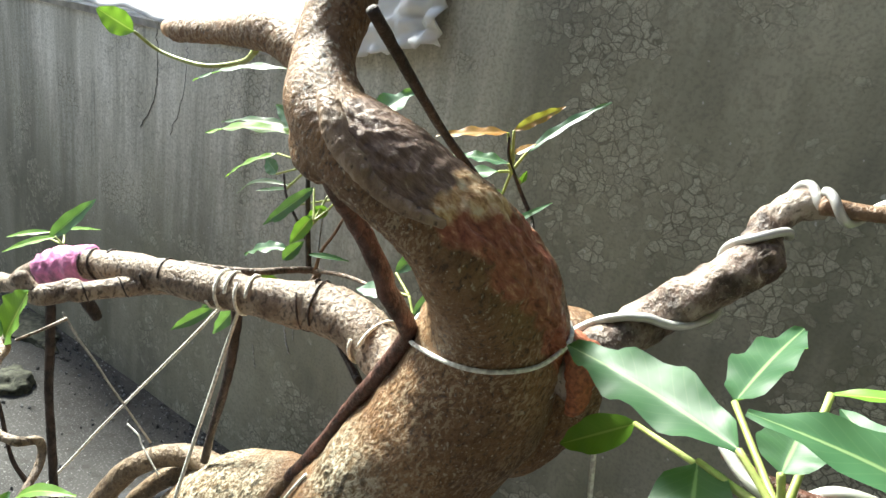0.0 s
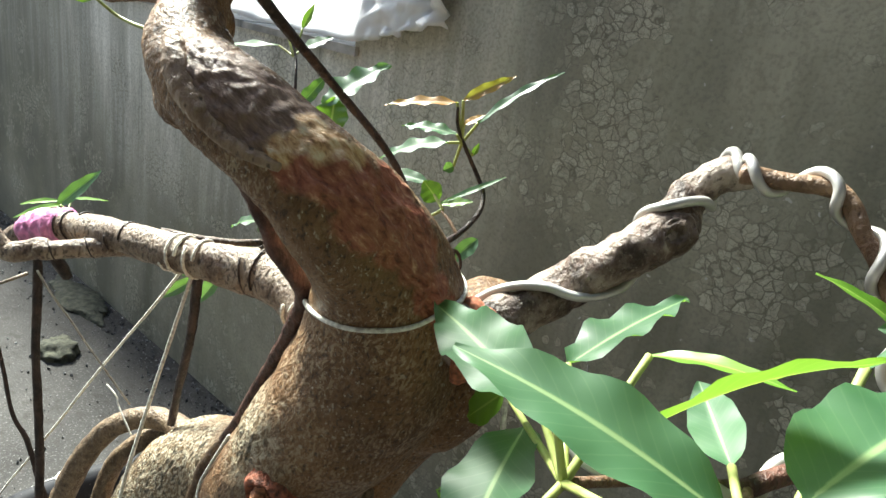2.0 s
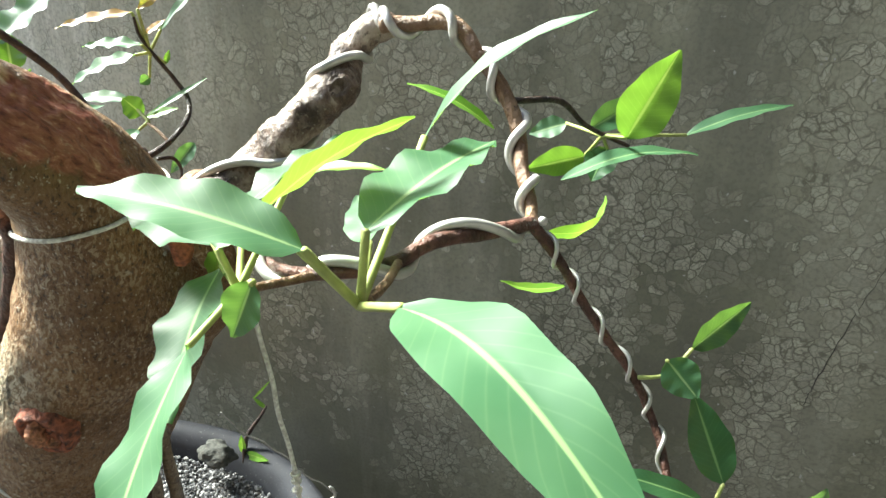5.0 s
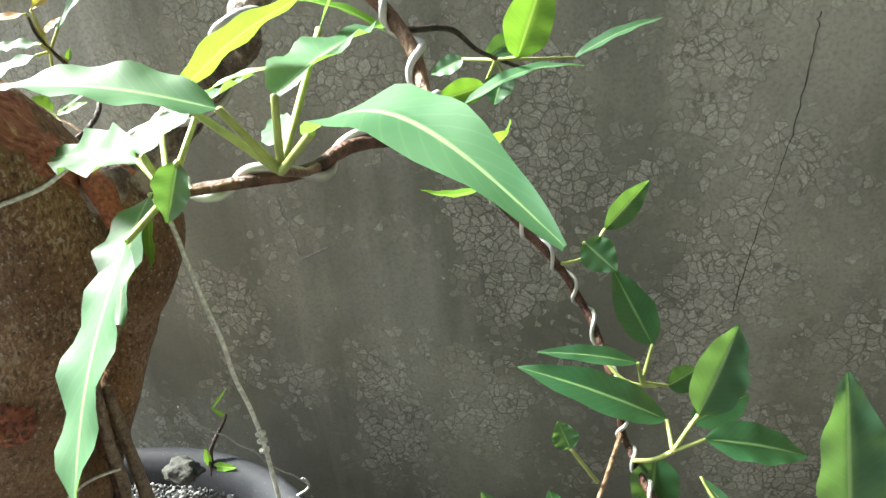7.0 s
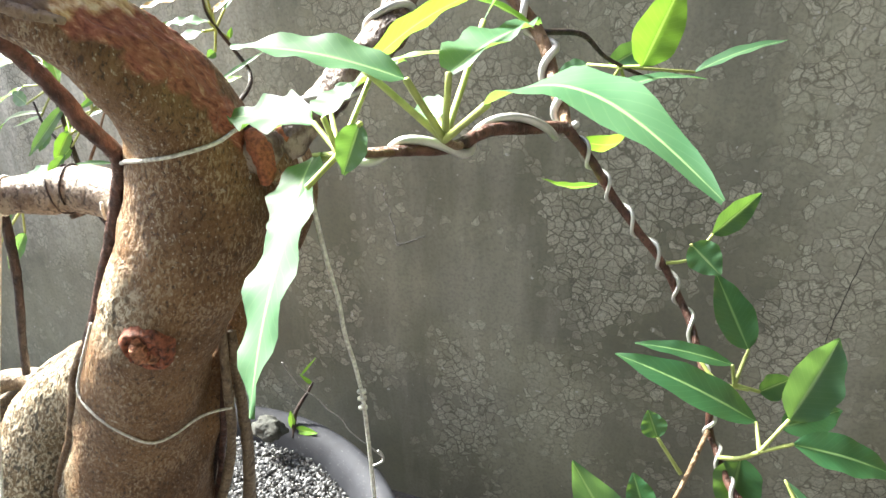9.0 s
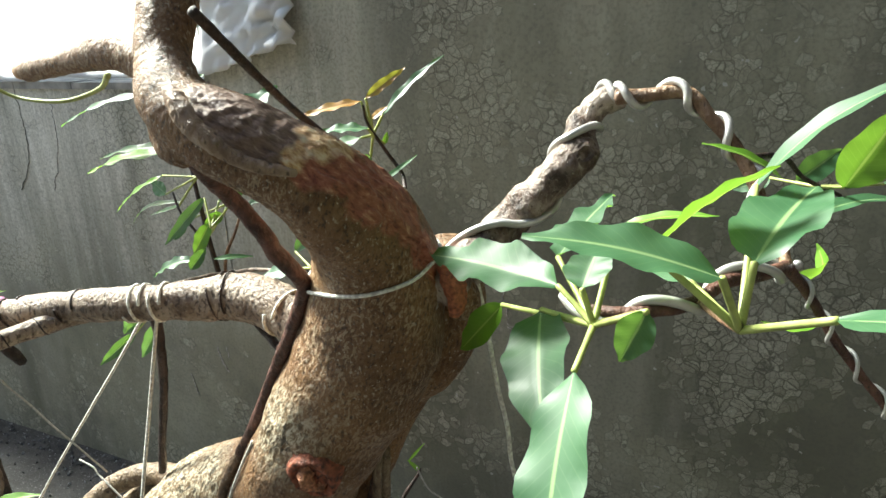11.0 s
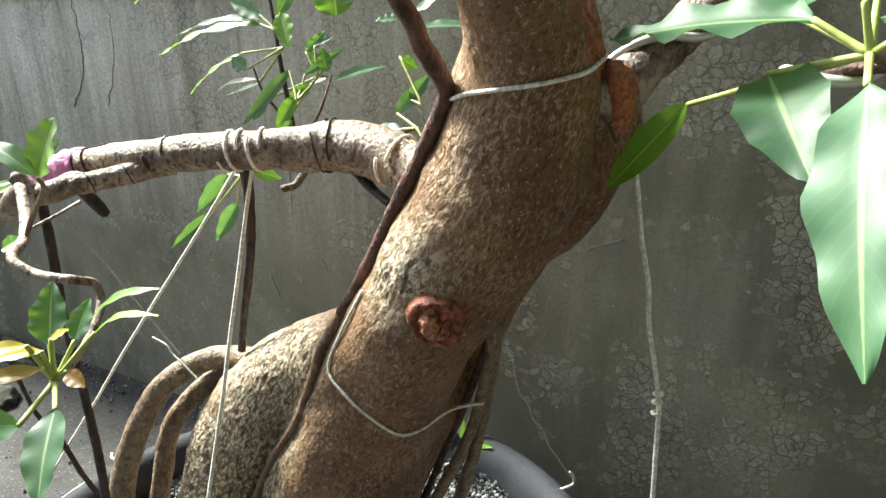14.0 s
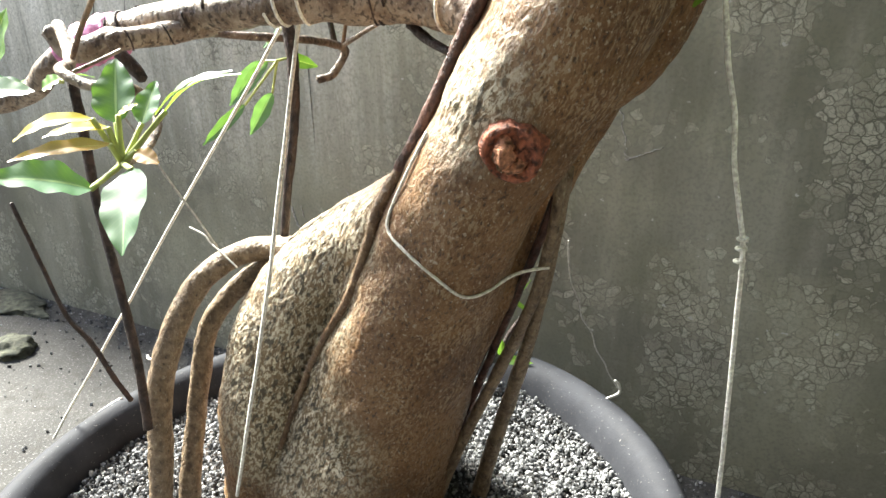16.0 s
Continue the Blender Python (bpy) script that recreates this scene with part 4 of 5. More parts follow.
limb("hanging_root", [(0.0923, 0.5500, 0.6069, 0.0046), (0.0953, 0.5489, 0.5722, 0.0042), (0.0927, 0.5460, 0.5276, 0.0037), (0.0821, 0.5442, 0.4798, 0.0034), (0.0755, 0.5422, 0.4417, 0.0035)], BARK_DARK, "", 6, 10, 0.15, 100)
limb("hanging_root", [(-0.0757, 0.4946, 0.5623, 0.0040), (-0.0702, 0.4910, 0.5159, 0.0041), (-0.0635, 0.4850, 0.4641, 0.0037), (-0.0526, 0.4815, 0.3996, 0.0038), (-0.0424, 0.4765, 0.3314, 0.0039), (-0.0348, 0.4680, 0.2729, 0.0040)], BARK_DARK, "", 6, 10, 0.15, 100)
limb("hanging_root", [(-0.1714, 0.4798, 0.4561, 0.0020), (-0.1593, 0.4851, 0.3970, 0.0021), (-0.1428, 0.4863, 0.3506, 0.0021), (-0.1279, 0.4943, 0.3213, 0.0027), (-0.1100, 0.4960, 0.2894, 0.0027), (-0.0962, 0.4993, 0.2650, 0.0027)], BARK_DARK, "", 6, 8, 0.15, 100)
limb("hanging_root", [(0.1854, 0.5620, 0.6002, 0.0035), (0.2000, 0.5588, 0.5907, 0.0035), (0.2214, 0.5490, 0.5834, 0.0030)], BARK_DARK, "", 6, 8, 0.15, 100)
limb("underside_root", [(0.2984, 0.5496, 0.5263, 0.0036), (0.2943, 0.5489, 0.4784, 0.0038), (0.2741, 0.5666, 0.4095, 0.0042), (0.2417, 0.5851, 0.3351, 0.0047), (0.2058, 0.5877, 0.2522, 0.0051), (0.1744, 0.5847, 0.1645, 0.0060)], BARK_ROOT, "", 6, 10, 0.2, 90)
limb("underside_root", [(0.3001, 0.5560, 0.5151, 0.0037), (0.2843, 0.5731, 0.4400, 0.0046), (0.2606, 0.5968, 0.3536, 0.0056), (0.2311, 0.6152, 0.2583, 0.0067), (0.2026, 0.6166, 0.1488, 0.0078)], BARK_ROOT, "", 6, 10, 0.2, 90)
limb("underside_root", [(0.2975, 0.5506, 0.5082, 0.0026), (0.2726, 0.5657, 0.4401, 0.0029), (0.2452, 0.5839, 0.3759, 0.0032), (0.2191, 0.5976, 0.3104, 0.0035), (0.1890, 0.5987, 0.2330, 0.0037), (0.1662, 0.5925, 0.1735, 0.0038)], BARK_RED, "", 6, 8, 0.2, 90)
limb("underside_root", [(0.2915, 0.5525, 0.4955, 0.0015), (0.2665, 0.5678, 0.4293, 0.0017), (0.2358, 0.5847, 0.3637, 0.0019), (0.2050, 0.5995, 0.2942, 0.0020), (0.1930, 0.6013, 0.2552, 0.0021)], BARK_DARK, "", 6, 8, 0.2, 90)

# pink tape wound round the left branch, and cord windings
TAPE = LEFT[9:12]
limb("pink_tape", [(*q[:3], q[3] + 0.0022 + 0.001 * (i % 2)) for i, q in enumerate(glide(TAPE, 5)[2:9])], PINK, "crumpled pink plastic tape wound round the branch", 4, 24, 0.16, 160)


def winding(name, points, turns, wire, material, label="", gap=0.0, start=0.0, steps=14):
    return limb(name, coil(points, turns, wire, gap, start, steps), material, label, 1, 8, 0.0)


def binding(host, start, span, turns, r, material, label="", turn=0.0):
    line = glide(host, 12)
    a, b = int(start * 12), int((start + span) * 12) + 2
    return winding("binding_cord", line[a:b], turns, r, material, label, -0.0003, turn, 6)


for start, span, turns, turn in ((3.75, 0.35, 0.9, 0.4), (4.15, 0.35, 0.9, 2.2), (7.65, 0.25, 1.0, 1.0), (8.9, 0.3, 1.1, 2.0), (9.4, 0.2, 1.1, 0.3)):
    binding(LEFT, start, span, turns, 0.0008, BARK_DARK, "", turn)
binding(LOWER, 0.9, 0.3, 1.0, 0.0006, BARK_DARK)
binding(LOWER, 1.7, 0.25, 1.0, 0.0006, BARK_DARK)
for start, span, turns in ((6.45, 0.25, 1.9), (6.0, 0.2, 1.1), (1.8, 0.25, 1.0)):
    binding(LEFT, start, span, turns, 0.0012, STRING, "pale cord round the branch", 1.0)

# aluminium training wire
winding("training_wire", RIGHT, 2.6, 0.0025, WIRE, "thick pale aluminium training wire", -0.0006, 2.6, 24)
winding("training_wire", BOUGH, 5.0, 0.0025, WIRE, "thick pale aluminium training wire", -0.0004, 0.5, 20)
winding("training_wire", TWIG_IN, 2.6, 0.0024, WIRE, "thick pale aluminium training wire", -0.0003, 0.0, 20)
winding("training_wire", SHOOT[:12], 11.0, 0.0012, WIRE, "thin pale training wire", 0.0, 0.0, 16)

# tie wire round the trunk, and the loose loop lower down
limb("tie_wire", hug([(*p, 0.0012) for p in ((0.2818, 0.5009, 0.6651), (0.2843, 0.4911, 0.6649), (0.2942, 0.4875, 0.6642), (0.3091, 0.4826, 0.6681), (0.3289, 0.4772, 0.6719), (0.3436, 0.4787, 0.6749), (0.3580, 0.4864, 0.6773), (0.3660, 0.4963, 0.6792), (0.3698, 0.5103, 0.6840), (0.3637, 0.5295, 0.6852), (0.3398, 0.5439, 0.6819), (0.3106, 0.5457, 0.6760), (0.2889, 0.5294, 0.6702), (0.2818, 0.5009, 0.6651))], 1.2, smooth=3), STRING, "pale tie wire drawn round the trunk", 8, 8, 0.0)
limb("tie_wire", [(0.3184, 0.5582, 0.6817, 0.0014), (0.3253, 0.5546, 0.6773, 0.0012), (0.3273, 0.5514, 0.6698, 0.0012), (0.3265, 0.5502, 0.6611, 0.0012)], STRING, "", 6, 8, 0.0)
limb("tie_wire", hug([(*p, 0.0011) for p in ((0.2275, 0.4928, 0.5456), (0.2107, 0.4931, 0.5201), (0.1963, 0.4880, 0.4974), (0.1928, 0.4864, 0.4877), (0.1961, 0.4862, 0.4801), (0.2120, 0.4804, 0.4721), (0.2241, 0.4783, 0.4621), (0.2393, 0.4806, 0.4503), (0.2477, 0.4876, 0.4392), (0.2561, 0.4963, 0.4301), (0.2640, 0.5034, 0.4296), (0.2690, 0.5130, 0.4310), (0.2735, 0.5284, 0.4350), (0.2798, 0.5420, 0.4410), (0.2904, 0.5538, 0.4458))], 1.3, 0.02, 22), STRING, "loose pale tie wire hanging in a loop", 6, 8, 0.0)

# ---- leaves ----
def leaf(base, tip, width, face=(0, -0.4, 1), droop=0.0, material=None, fold=0.25, wave=0.035, parent=None, name="leaf", curl=0.0, label=""):
    """A lance-shaped blade from base to tip that faces the way given, folded along its midrib, its margin waved."""
    a, z = Vector(base), Vector(tip)
    ln = (z - a).length
    along = (z - a).normalized()
    up = Vector(face)
    up = (up - along * up.dot(along)).normalized()
    side = along.cross(up)
    bm = bmesh.new()
    uvs = bm.loops.layers.uv.new("UVMap")
    rows, cols = 16, 8
    ph = noise.noise(a * 311.0) * 9
    grid = []
    for i in range(rows + 1):
        u = i / rows
        half = width * 0.5 * (math.sin(math.pi * min(1.0, u ** 0.82)) ** 0.75) * (1.0 - 0.18 * u) if 0 < i < rows else 0.0006
        mid = a + along * ln * u + up * (droop * ln * math.sin(math.pi * u) - curl * ln * u * u)
        row = []
        for k in range(cols + 1):
            s = 2 * k / cols - 1
            edge = wave * width * math.sin(u * 21 + ph + (1.7 if s > 0 else 0)) * abs(s) ** 2
            trim = 1 + 0.10 * math.sin(u * 17 + ph * 2 + (2.1 if s > 0 else 0)) * wave * 8 * (abs(s) > 0.9)
            row.append((bm.verts.new(mid + side * s * half * trim + up * (abs(s) * half * fold + edge)), (k / cols, u)))
        grid.append(row)
    for r0, r1 in zip(grid, grid[1:]):
        for k in range(cols):
            q = (r0[k], r0[k + 1], r1[k + 1], r1[k])
            f = bm.faces.new([v for v, _ in q])
            for lp, (_, uv) in zip(f.loops, q):
                lp[uvs].uv = uv
    ob = new(name, mesh_of(name, bm, material or LEAF))
    host = parent or tree
    ob.parent, ob.matrix_parent_inverse = host, host.matrix_world.inverted()
    return tagged(ob, label)


def stalk(a, b, r=0.0011, sag=0.0, material=None, parent=None, name="leaf_stalk"):
    m = (Vector(a) + Vector(b)) / 2 - Vector((0, 0, sag))
    return limb(name, [(*a, r * 1.15), (*m, r), (*b, r)], material or PETIOLE, "", 4, 7, 0.0, parent=parent)


def spray(host, rows, node, thick=0.0011):
    """Leaves with their stalks from one node: base, tip, width, face, droop, material, extras."""
    for base, tip, width, face, droop, material, *more in rows:
        leaf(base, tip, width, face, droop, material, parent=host, **(more[0] if more else {}))
        if node:
            stalk(node, base, thick, parent=host)


BUD, NODE = (0.5250, 0.4330, 0.7040), (0.4720, 0.4440, 0.6925)
spray(twig_in, [
    ((0.5180, 0.4150, 0.7290), (0.4560, 0.4020, 0.7410), 0.0235, (0.20, -0.30, 0.95), 0.05, LEAF, {"wave": 0.05}),
    ((0.5500, 0.4070, 0.7230), (0.6220, 0.3480, 0.7150), 0.026, (0.10, -0.30, 0.95), 0.16, LEAF, {"fold": 0.14}),
    ((0.5270, 0.4340, 0.7290), (0.5470, 0.4930, 0.7430), 0.034, (-0.15, -0.10, 1.0), 0.04, LEAF, {"wave": 0.05}),
    ((0.4940, 0.4300, 0.7300), (0.5320, 0.4580, 0.7570), 0.015, (-0.85, 0.20, 0.50), 0.06, LEAF_YOUNG, {"wave": 0.05}),
    ((0.5047, 0.4802, 0.7017), (0.4789, 0.5206, 0.7030), 0.018, (-0.2, -0.6, 0.8), 0.0, LEAF),
    ((0.5250, 0.4830, 0.7440), (0.5780, 0.4830, 0.7880), 0.012, (-0.3, -0.35, 0.85), 0.10, LEAF),
], BUD, 0.0014)
spray(twig_in, [
    ((0.4540, 0.4550, 0.7030), (0.3740, 0.4990, 0.6930), 0.030, (-0.20, -0.45, 0.87), 0.03, LEAF, {"wave": 0.09}),
    ((0.4460, 0.4840, 0.7050), (0.4570, 0.5530, 0.7190), 0.025, (-0.35, -0.45, 0.8), 0.02, LEAF, {"wave": 0.08}),
    ((0.4420, 0.4720, 0.6830), (0.4614, 0.4131, 0.6546), 0.034, (-0.2, -0.8, 0.5), 0.05, LEAF, {"wave": 0.06}),
    ((0.4710, 0.4180, 0.6850), (0.4780, 0.3550, 0.6190), 0.030, (-0.38, -0.7, 0.525), 0.05, LEAF, {"wave": 0.07, "fold": 0.12}),
    ((0.4676, 0.4411, 0.7086), (0.4691, 0.4619, 0.7196), 0.022, (-0.2, -0.6, 0.75), 0.0, LEAF),
    ((0.4730, 0.4800, 0.7230), (0.5130, 0.4810, 0.7310), 0.008, (0.0, -0.2, 1.0), 0.06, LEAF_YOUNG),
    ((0.4950, 0.4220, 0.7110), (0.4870, 0.4200, 0.6910), 0.015, (0.1, -0.9, 0.3), 0.0, LEAF),
    ((0.4090, 0.5100, 0.6650), (0.3640, 0.5540, 0.6090), 0.020, (0.2, -0.8, 0.5), 0.0, LEAF_YOUNG),
], NODE, 0.0013)

CROOK = (0.5196, 0.6229, 0.7286)
crook = limb("side_twig", [(*CROOK, 0.0020), (0.5388, 0.6518, 0.7247, 0.0018), (0.5527, 0.6666, 0.7091, 0.0015), (0.5763, 0.6894, 0.6938, 0.0012)], BARK_DARK, "", 6, 8, 0.1)
spray(crook, [
    ((0.5760, 0.6730, 0.7030), (0.5980, 0.6540, 0.7570), 0.032, (0.1, -1, 0.1), 0.02, LEAF_YOUNG),
    ((0.6083, 0.7512, 0.6895), (0.6727, 0.7822, 0.7106), 0.015, (-0.1, -0.4, 1), 0.05, LEAF),
    ((0.5504, 0.7021, 0.6984), (0.5791, 0.7468, 0.7139), 0.020, (0, -1, 0.3), 0.0, LEAF),
    ((0.5498, 0.6958, 0.6821), (0.5196, 0.6661, 0.6780), 0.020, (0, -1, 0.3), 0.0, LEAF_YOUNG),
    ((0.5635, 0.6946, 0.6894), (0.5588, 0.6749, 0.6730), 0.022, (0, -1, 0.3), 0.0, LEAF_DARK),
    ((0.5346, 0.7051, 0.6996), (0.5117, 0.7005, 0.6908), 0.016, (0, -0.8, 0.6), 0.0, LEAF),
], (0.5616, 0.6759, 0.7018))
spray(crook, [
    ((0.5447, 0.6473, 0.6801), (0.6169, 0.6933, 0.6927), 0.015, (-0.1, -0.3, 1), 0.10, LEAF),
    ((0.5360, 0.5300, 0.7370), (0.5010, 0.5230, 0.7530), 0.008, (0.1, -0.3, 1), 0.08, LEAF_YOUNG),
    ((0.5480, 0.5920, 0.6690), (0.5670, 0.6900, 0.6600), 0.015, (-0.5, -0.8, 0.3), -0.12, LEAF_YOUNG),
    ((0.5636, 0.5817, 0.6466), (0.5351, 0.5614, 0.6534), 0.008, (0, -0.3, 1), -0.10, LEAF_YOUNG),
], None)

limb("side_stalk", [(0.6067, 0.5846, 0.6004, 0.0012), (0.6144, 0.5874, 0.6009, 0.0011), (0.6219, 0.5895, 0.6033, 0.0010)], PETIOLE, "", 4, 7)
limb("side_stalk", [(0.6313, 0.5673, 0.5488, 0.0013), (0.6375, 0.5624, 0.5430, 0.0012), (0.6455, 0.5594, 0.5394, 0.0011), (0.6590, 0.5594, 0.5380, 0.0010)], PETIOLE, "", 4, 7)
limb("side_stalk", [(0.6464, 0.5358, 0.5054, 0.0013), (0.6566, 0.5318, 0.5106, 0.0013), (0.6656, 0.5287, 0.5196, 0.0013)], PETIOLE, "", 4, 7)
spray(shoot, [
    ((0.6306, 0.5984, 0.6161), (0.6555, 0.6240, 0.6359), 0.017, (0.4, -0.9, 0.3), 0.0, LEAF),
    ((0.6192, 0.5883, 0.6124), (0.6370, 0.5823, 0.5974), 0.022, (0.2, -0.9, 0.4), 0.0, LEAF),
], (0.6219, 0.5895, 0.6033))
spray(shoot, [
    ((0.6568, 0.5716, 0.5574), (0.6352, 0.5900, 0.5947), 0.024, (0.3, -0.9, 0.2), 0.0, LEAF_DARK),
    ((0.6487, 0.5611, 0.5519), (0.5947, 0.5539, 0.5605), 0.013, (0, -0.5, 1), 0.05, LEAF_DARK),
    ((0.6660, 0.5695, 0.5319), (0.6827, 0.5785, 0.5385), 0.018, (0.3, -0.9, 0.3), 0.0, LEAF),
], (0.6512, 0.5590, 0.5405))
spray(shoot, [
    ((0.6633, 0.5423, 0.5293), (0.5853, 0.5400, 0.5596), 0.024, (0.2, -0.6, 0.8), 0.06, LEAF_DARK),
    ((0.6779, 0.5359, 0.5385), (0.6994, 0.5645, 0.5762), 0.033, (0.3, -0.9, 0.3), 0.02, LEAF_BLUE),
    ((0.6768, 0.5456, 0.5262), (0.7102, 0.5739, 0.5263), 0.022, (0.2, -0.7, 0.7), 0.0, LEAF_DARK),
    ((0.6815, 0.5322, 0.5262), (0.7350, 0.5455, 0.5090), 0.024, (0.2, -0.5, 0.9), 0.06, LEAF_DARK),
], (0.6656, 0.5278, 0.5206))
spray(shoot, [
    ((0.6132, 0.5316, 0.5141), (0.6065, 0.5351, 0.5291), 0.016, (0.2, -0.9, 0.2), 0.0, LEAF),
], (0.6279, 0.5295, 0.4938))
spray(shoot, [
    ((0.6589, 0.5409, 0.5052), (0.6547, 0.5226, 0.4761), 0.030, (0.2, -0.9, 0.2), 0.0, LEAF_DARK),
    ((0.6124, 0.5026, 0.4805), (0.6026, 0.5121, 0.5019), 0.018, (0.3, -0.9, 0.1), 0.0, LEAF_DARK),
    ((0.6968, 0.5144, 0.4915), (0.6797, 0.5247, 0.5079), 0.009, (0.3, -0.9, 0.1), 0.0, LEAF),
    ((0.6225, 0.4705, 0.4521), (0.5734, 0.4797, 0.5278), 0.036, (0.3, -0.9, 0.3), 0.0, LEAF_BLUE),
    ((0.7497, 0.5150, 0.4836), (0.7462, 0.5446, 0.5630), 0.042, (0.3, -0.9, 0.3), 0.0, LEAF_BLUE),
    ((0.7203, 0.5024, 0.4792), (0.7495, 0.5168, 0.4875), 0.020, (0.2, -0.7, 0.6), 0.0, LEAF_YOUNG),
    ((0.7206, 0.5061, 0.4745), (0.7423, 0.5095, 0.4613), 0.024, (0.2, -0.8, 0.4), 0.0, LEAF_DARK),
], None)
limb("side_stalk", [(0.6547, 0.5235, 0.4771, 0.0010), (0.6424, 0.5166, 0.4745, 0.0010), (0.6262, 0.5114, 0.4746, 0.0010)], PETIOLE, "", 4, 7)
limb("side_stalk", [(0.6954, 0.5098, 0.4818, 0.0010), (0.6977, 0.5144, 0.4915, 0.0010), (0.6868, 0.5186, 0.4986, 0.0010), (0.6797, 0.5247, 0.5079, 0.0008)], PETIOLE, "", 4, 7)

# thin stalk with a bright leaf that leaves the upper stump
limb("long_stalk", [(*p, r) for p, r in (((0.1438, 0.5081, 0.7856), 0.0020), ((0.1135, 0.5236, 0.7752), 0.0017), ((0.0809, 0.5198, 0.7672), 0.0015), ((0.0402, 0.5152, 0.7694), 0.0013), ((0.0280, 0.5026, 0.7800), 0.0011))], PETIOLE, "", 8, 8, 0.0)
leaf((0.0280, 0.5026, 0.7800), (0.0026, 0.4915, 0.7906), 0.019, (0.2, -0.9, 0.3), 0.0, LEAF_YOUNG)

# ---- leafy twigs behind the left branch ----
back_twig = limb("back_twig", [(0.0400, 0.6790, 0.5740, 0.0030), (0.0350, 0.6785, 0.6050, 0.0026), (0.0300, 0.6795, 0.6340, 0.0024), (0.0235, 0.6820, 0.6640, 0.0021), (0.0150, 0.6880, 0.6930, 0.0018), (0.0040, 0.6952, 0.7271, 0.0016), (-0.0136, 0.7046, 0.7519, 0.0013), (-0.0311, 0.7024, 0.7737, 0.0010)], BARK_DARK, "slender leafy twig", 5, 8, 0.1)
limb("back_twig", [(0.0480, 0.6790, 0.5750, 0.0019), (0.0600, 0.6720, 0.6010, 0.0017), (0.0720, 0.6757, 0.6240, 0.0014), (0.0740, 0.6916, 0.6515, 0.0011)], BARK_TAN, "", 5, 7, 0.1)
limb("back_twig", [(0.0350, 0.6785, 0.6010, 0.0017), (0.0190, 0.6790, 0.6170, 0.0015), (0.0000, 0.6800, 0.6360, 0.0013), (-0.0120, 0.6847, 0.6560, 0.0010)], BARK_DARK, "", 5, 7, 0.1)
F_CAM, F_UP, F_SIDE = (0.35, -0.9, 0.25), (0.2, -0.45, 0.9), (0.6, -0.5, 0.6)
wavy = {"wave": 0.09}
spray(back_twig, [
    ((-0.0054, 0.6917, 0.6957), (-0.1573, 0.7016, 0.6633), 0.0190, F_UP, 0.05, LEAF_YOUNG, wavy),
    ((-0.0024, 0.6944, 0.6999), (-0.1182, 0.6915, 0.6839), 0.0126, F_UP, 0.06, LEAF_DARK, wavy),
    ((-0.0067, 0.6943, 0.7038), (-0.0479, 0.7002, 0.7162), 0.0177, F_CAM, 0.0, LEAF_BLUE),
    ((0.0152, 0.6925, 0.7028), (0.0236, 0.7181, 0.7372), 0.0151, F_SIDE, 0.0, LEAF_DARK, wavy),
    ((0.0245, 0.6866, 0.7053), (0.0412, 0.6743, 0.6763), 0.0202, F_CAM, 0.0, LEAF_YOUNG),
], (0.0188, 0.6852, 0.6906))
spray(back_twig, [
    ((-0.0410, 0.7014, 0.6682), (-0.1174, 0.6980, 0.6231), 0.0109, F_UP, 0.05, LEAF_YOUNG, wavy),
    ((-0.0207, 0.6837, 0.6539), (-0.0420, 0.6880, 0.6642), 0.0168, F_CAM, 0.0, LEAF_BLUE),
    ((-0.0067, 0.6879, 0.6453), (-0.0836, 0.6888, 0.6157), 0.0093, F_UP, 0.12, LEAF_DARK),
    ((-0.0087, 0.6862, 0.6411), (-0.0503, 0.6855, 0.6288), 0.0084, F_UP, 0.0, LEAF),
], (0.0298, 0.6801, 0.6757))
spray(back_twig, [
    ((0.0368, 0.6780, 0.6555), (-0.0190, 0.6701, 0.6037), 0.0144, F_CAM, 0.0, LEAF_BLUE),
    ((0.0501, 0.6662, 0.6336), (0.0389, 0.6515, 0.6055), 0.0160, F_CAM, 0.0, LEAF_YOUNG),
    ((0.0611, 0.6746, 0.6421), (0.0460, 0.6633, 0.6324), 0.0135, F_CAM, 0.0, LEAF_YOUNG),
    ((0.0505, 0.6830, 0.6520), (0.0756, 0.7141, 0.6756), 0.0093, F_SIDE, 0.0, LEAF),
], (0.0575, 0.6604, 0.6319))
spray(back_twig, [
    ((0.0381, 0.6497, 0.6005), (-0.0192, 0.6497, 0.5750), 0.0168, F_UP, 0.08, LEAF_DARK, wavy),
    ((0.0711, 0.6446, 0.6069), (0.0974, 0.6687, 0.6045), 0.0076, F_UP, 0.03, LEAF_DARK),
    ((0.0680, 0.6926, 0.6547), (0.0621, 0.6957, 0.6751), 0.0151, F_CAM, 0.0, LEAF_DARK),
    ((0.0755, 0.6938, 0.6468), (0.1012, 0.7435, 0.6571), 0.0151, F_UP, 0.04, LEAF_BLUE),
    ((0.0340, 0.5923, 0.5689), (-0.0021, 0.5906, 0.5413), 0.0118, F_CAM, 0.0, LEAF),
    ((0.0521, 0.6322, 0.5982), (0.0634, 0.6444, 0.6169), 0.0135, F_CAM, 0.0, LEAF_DARK),
], None)
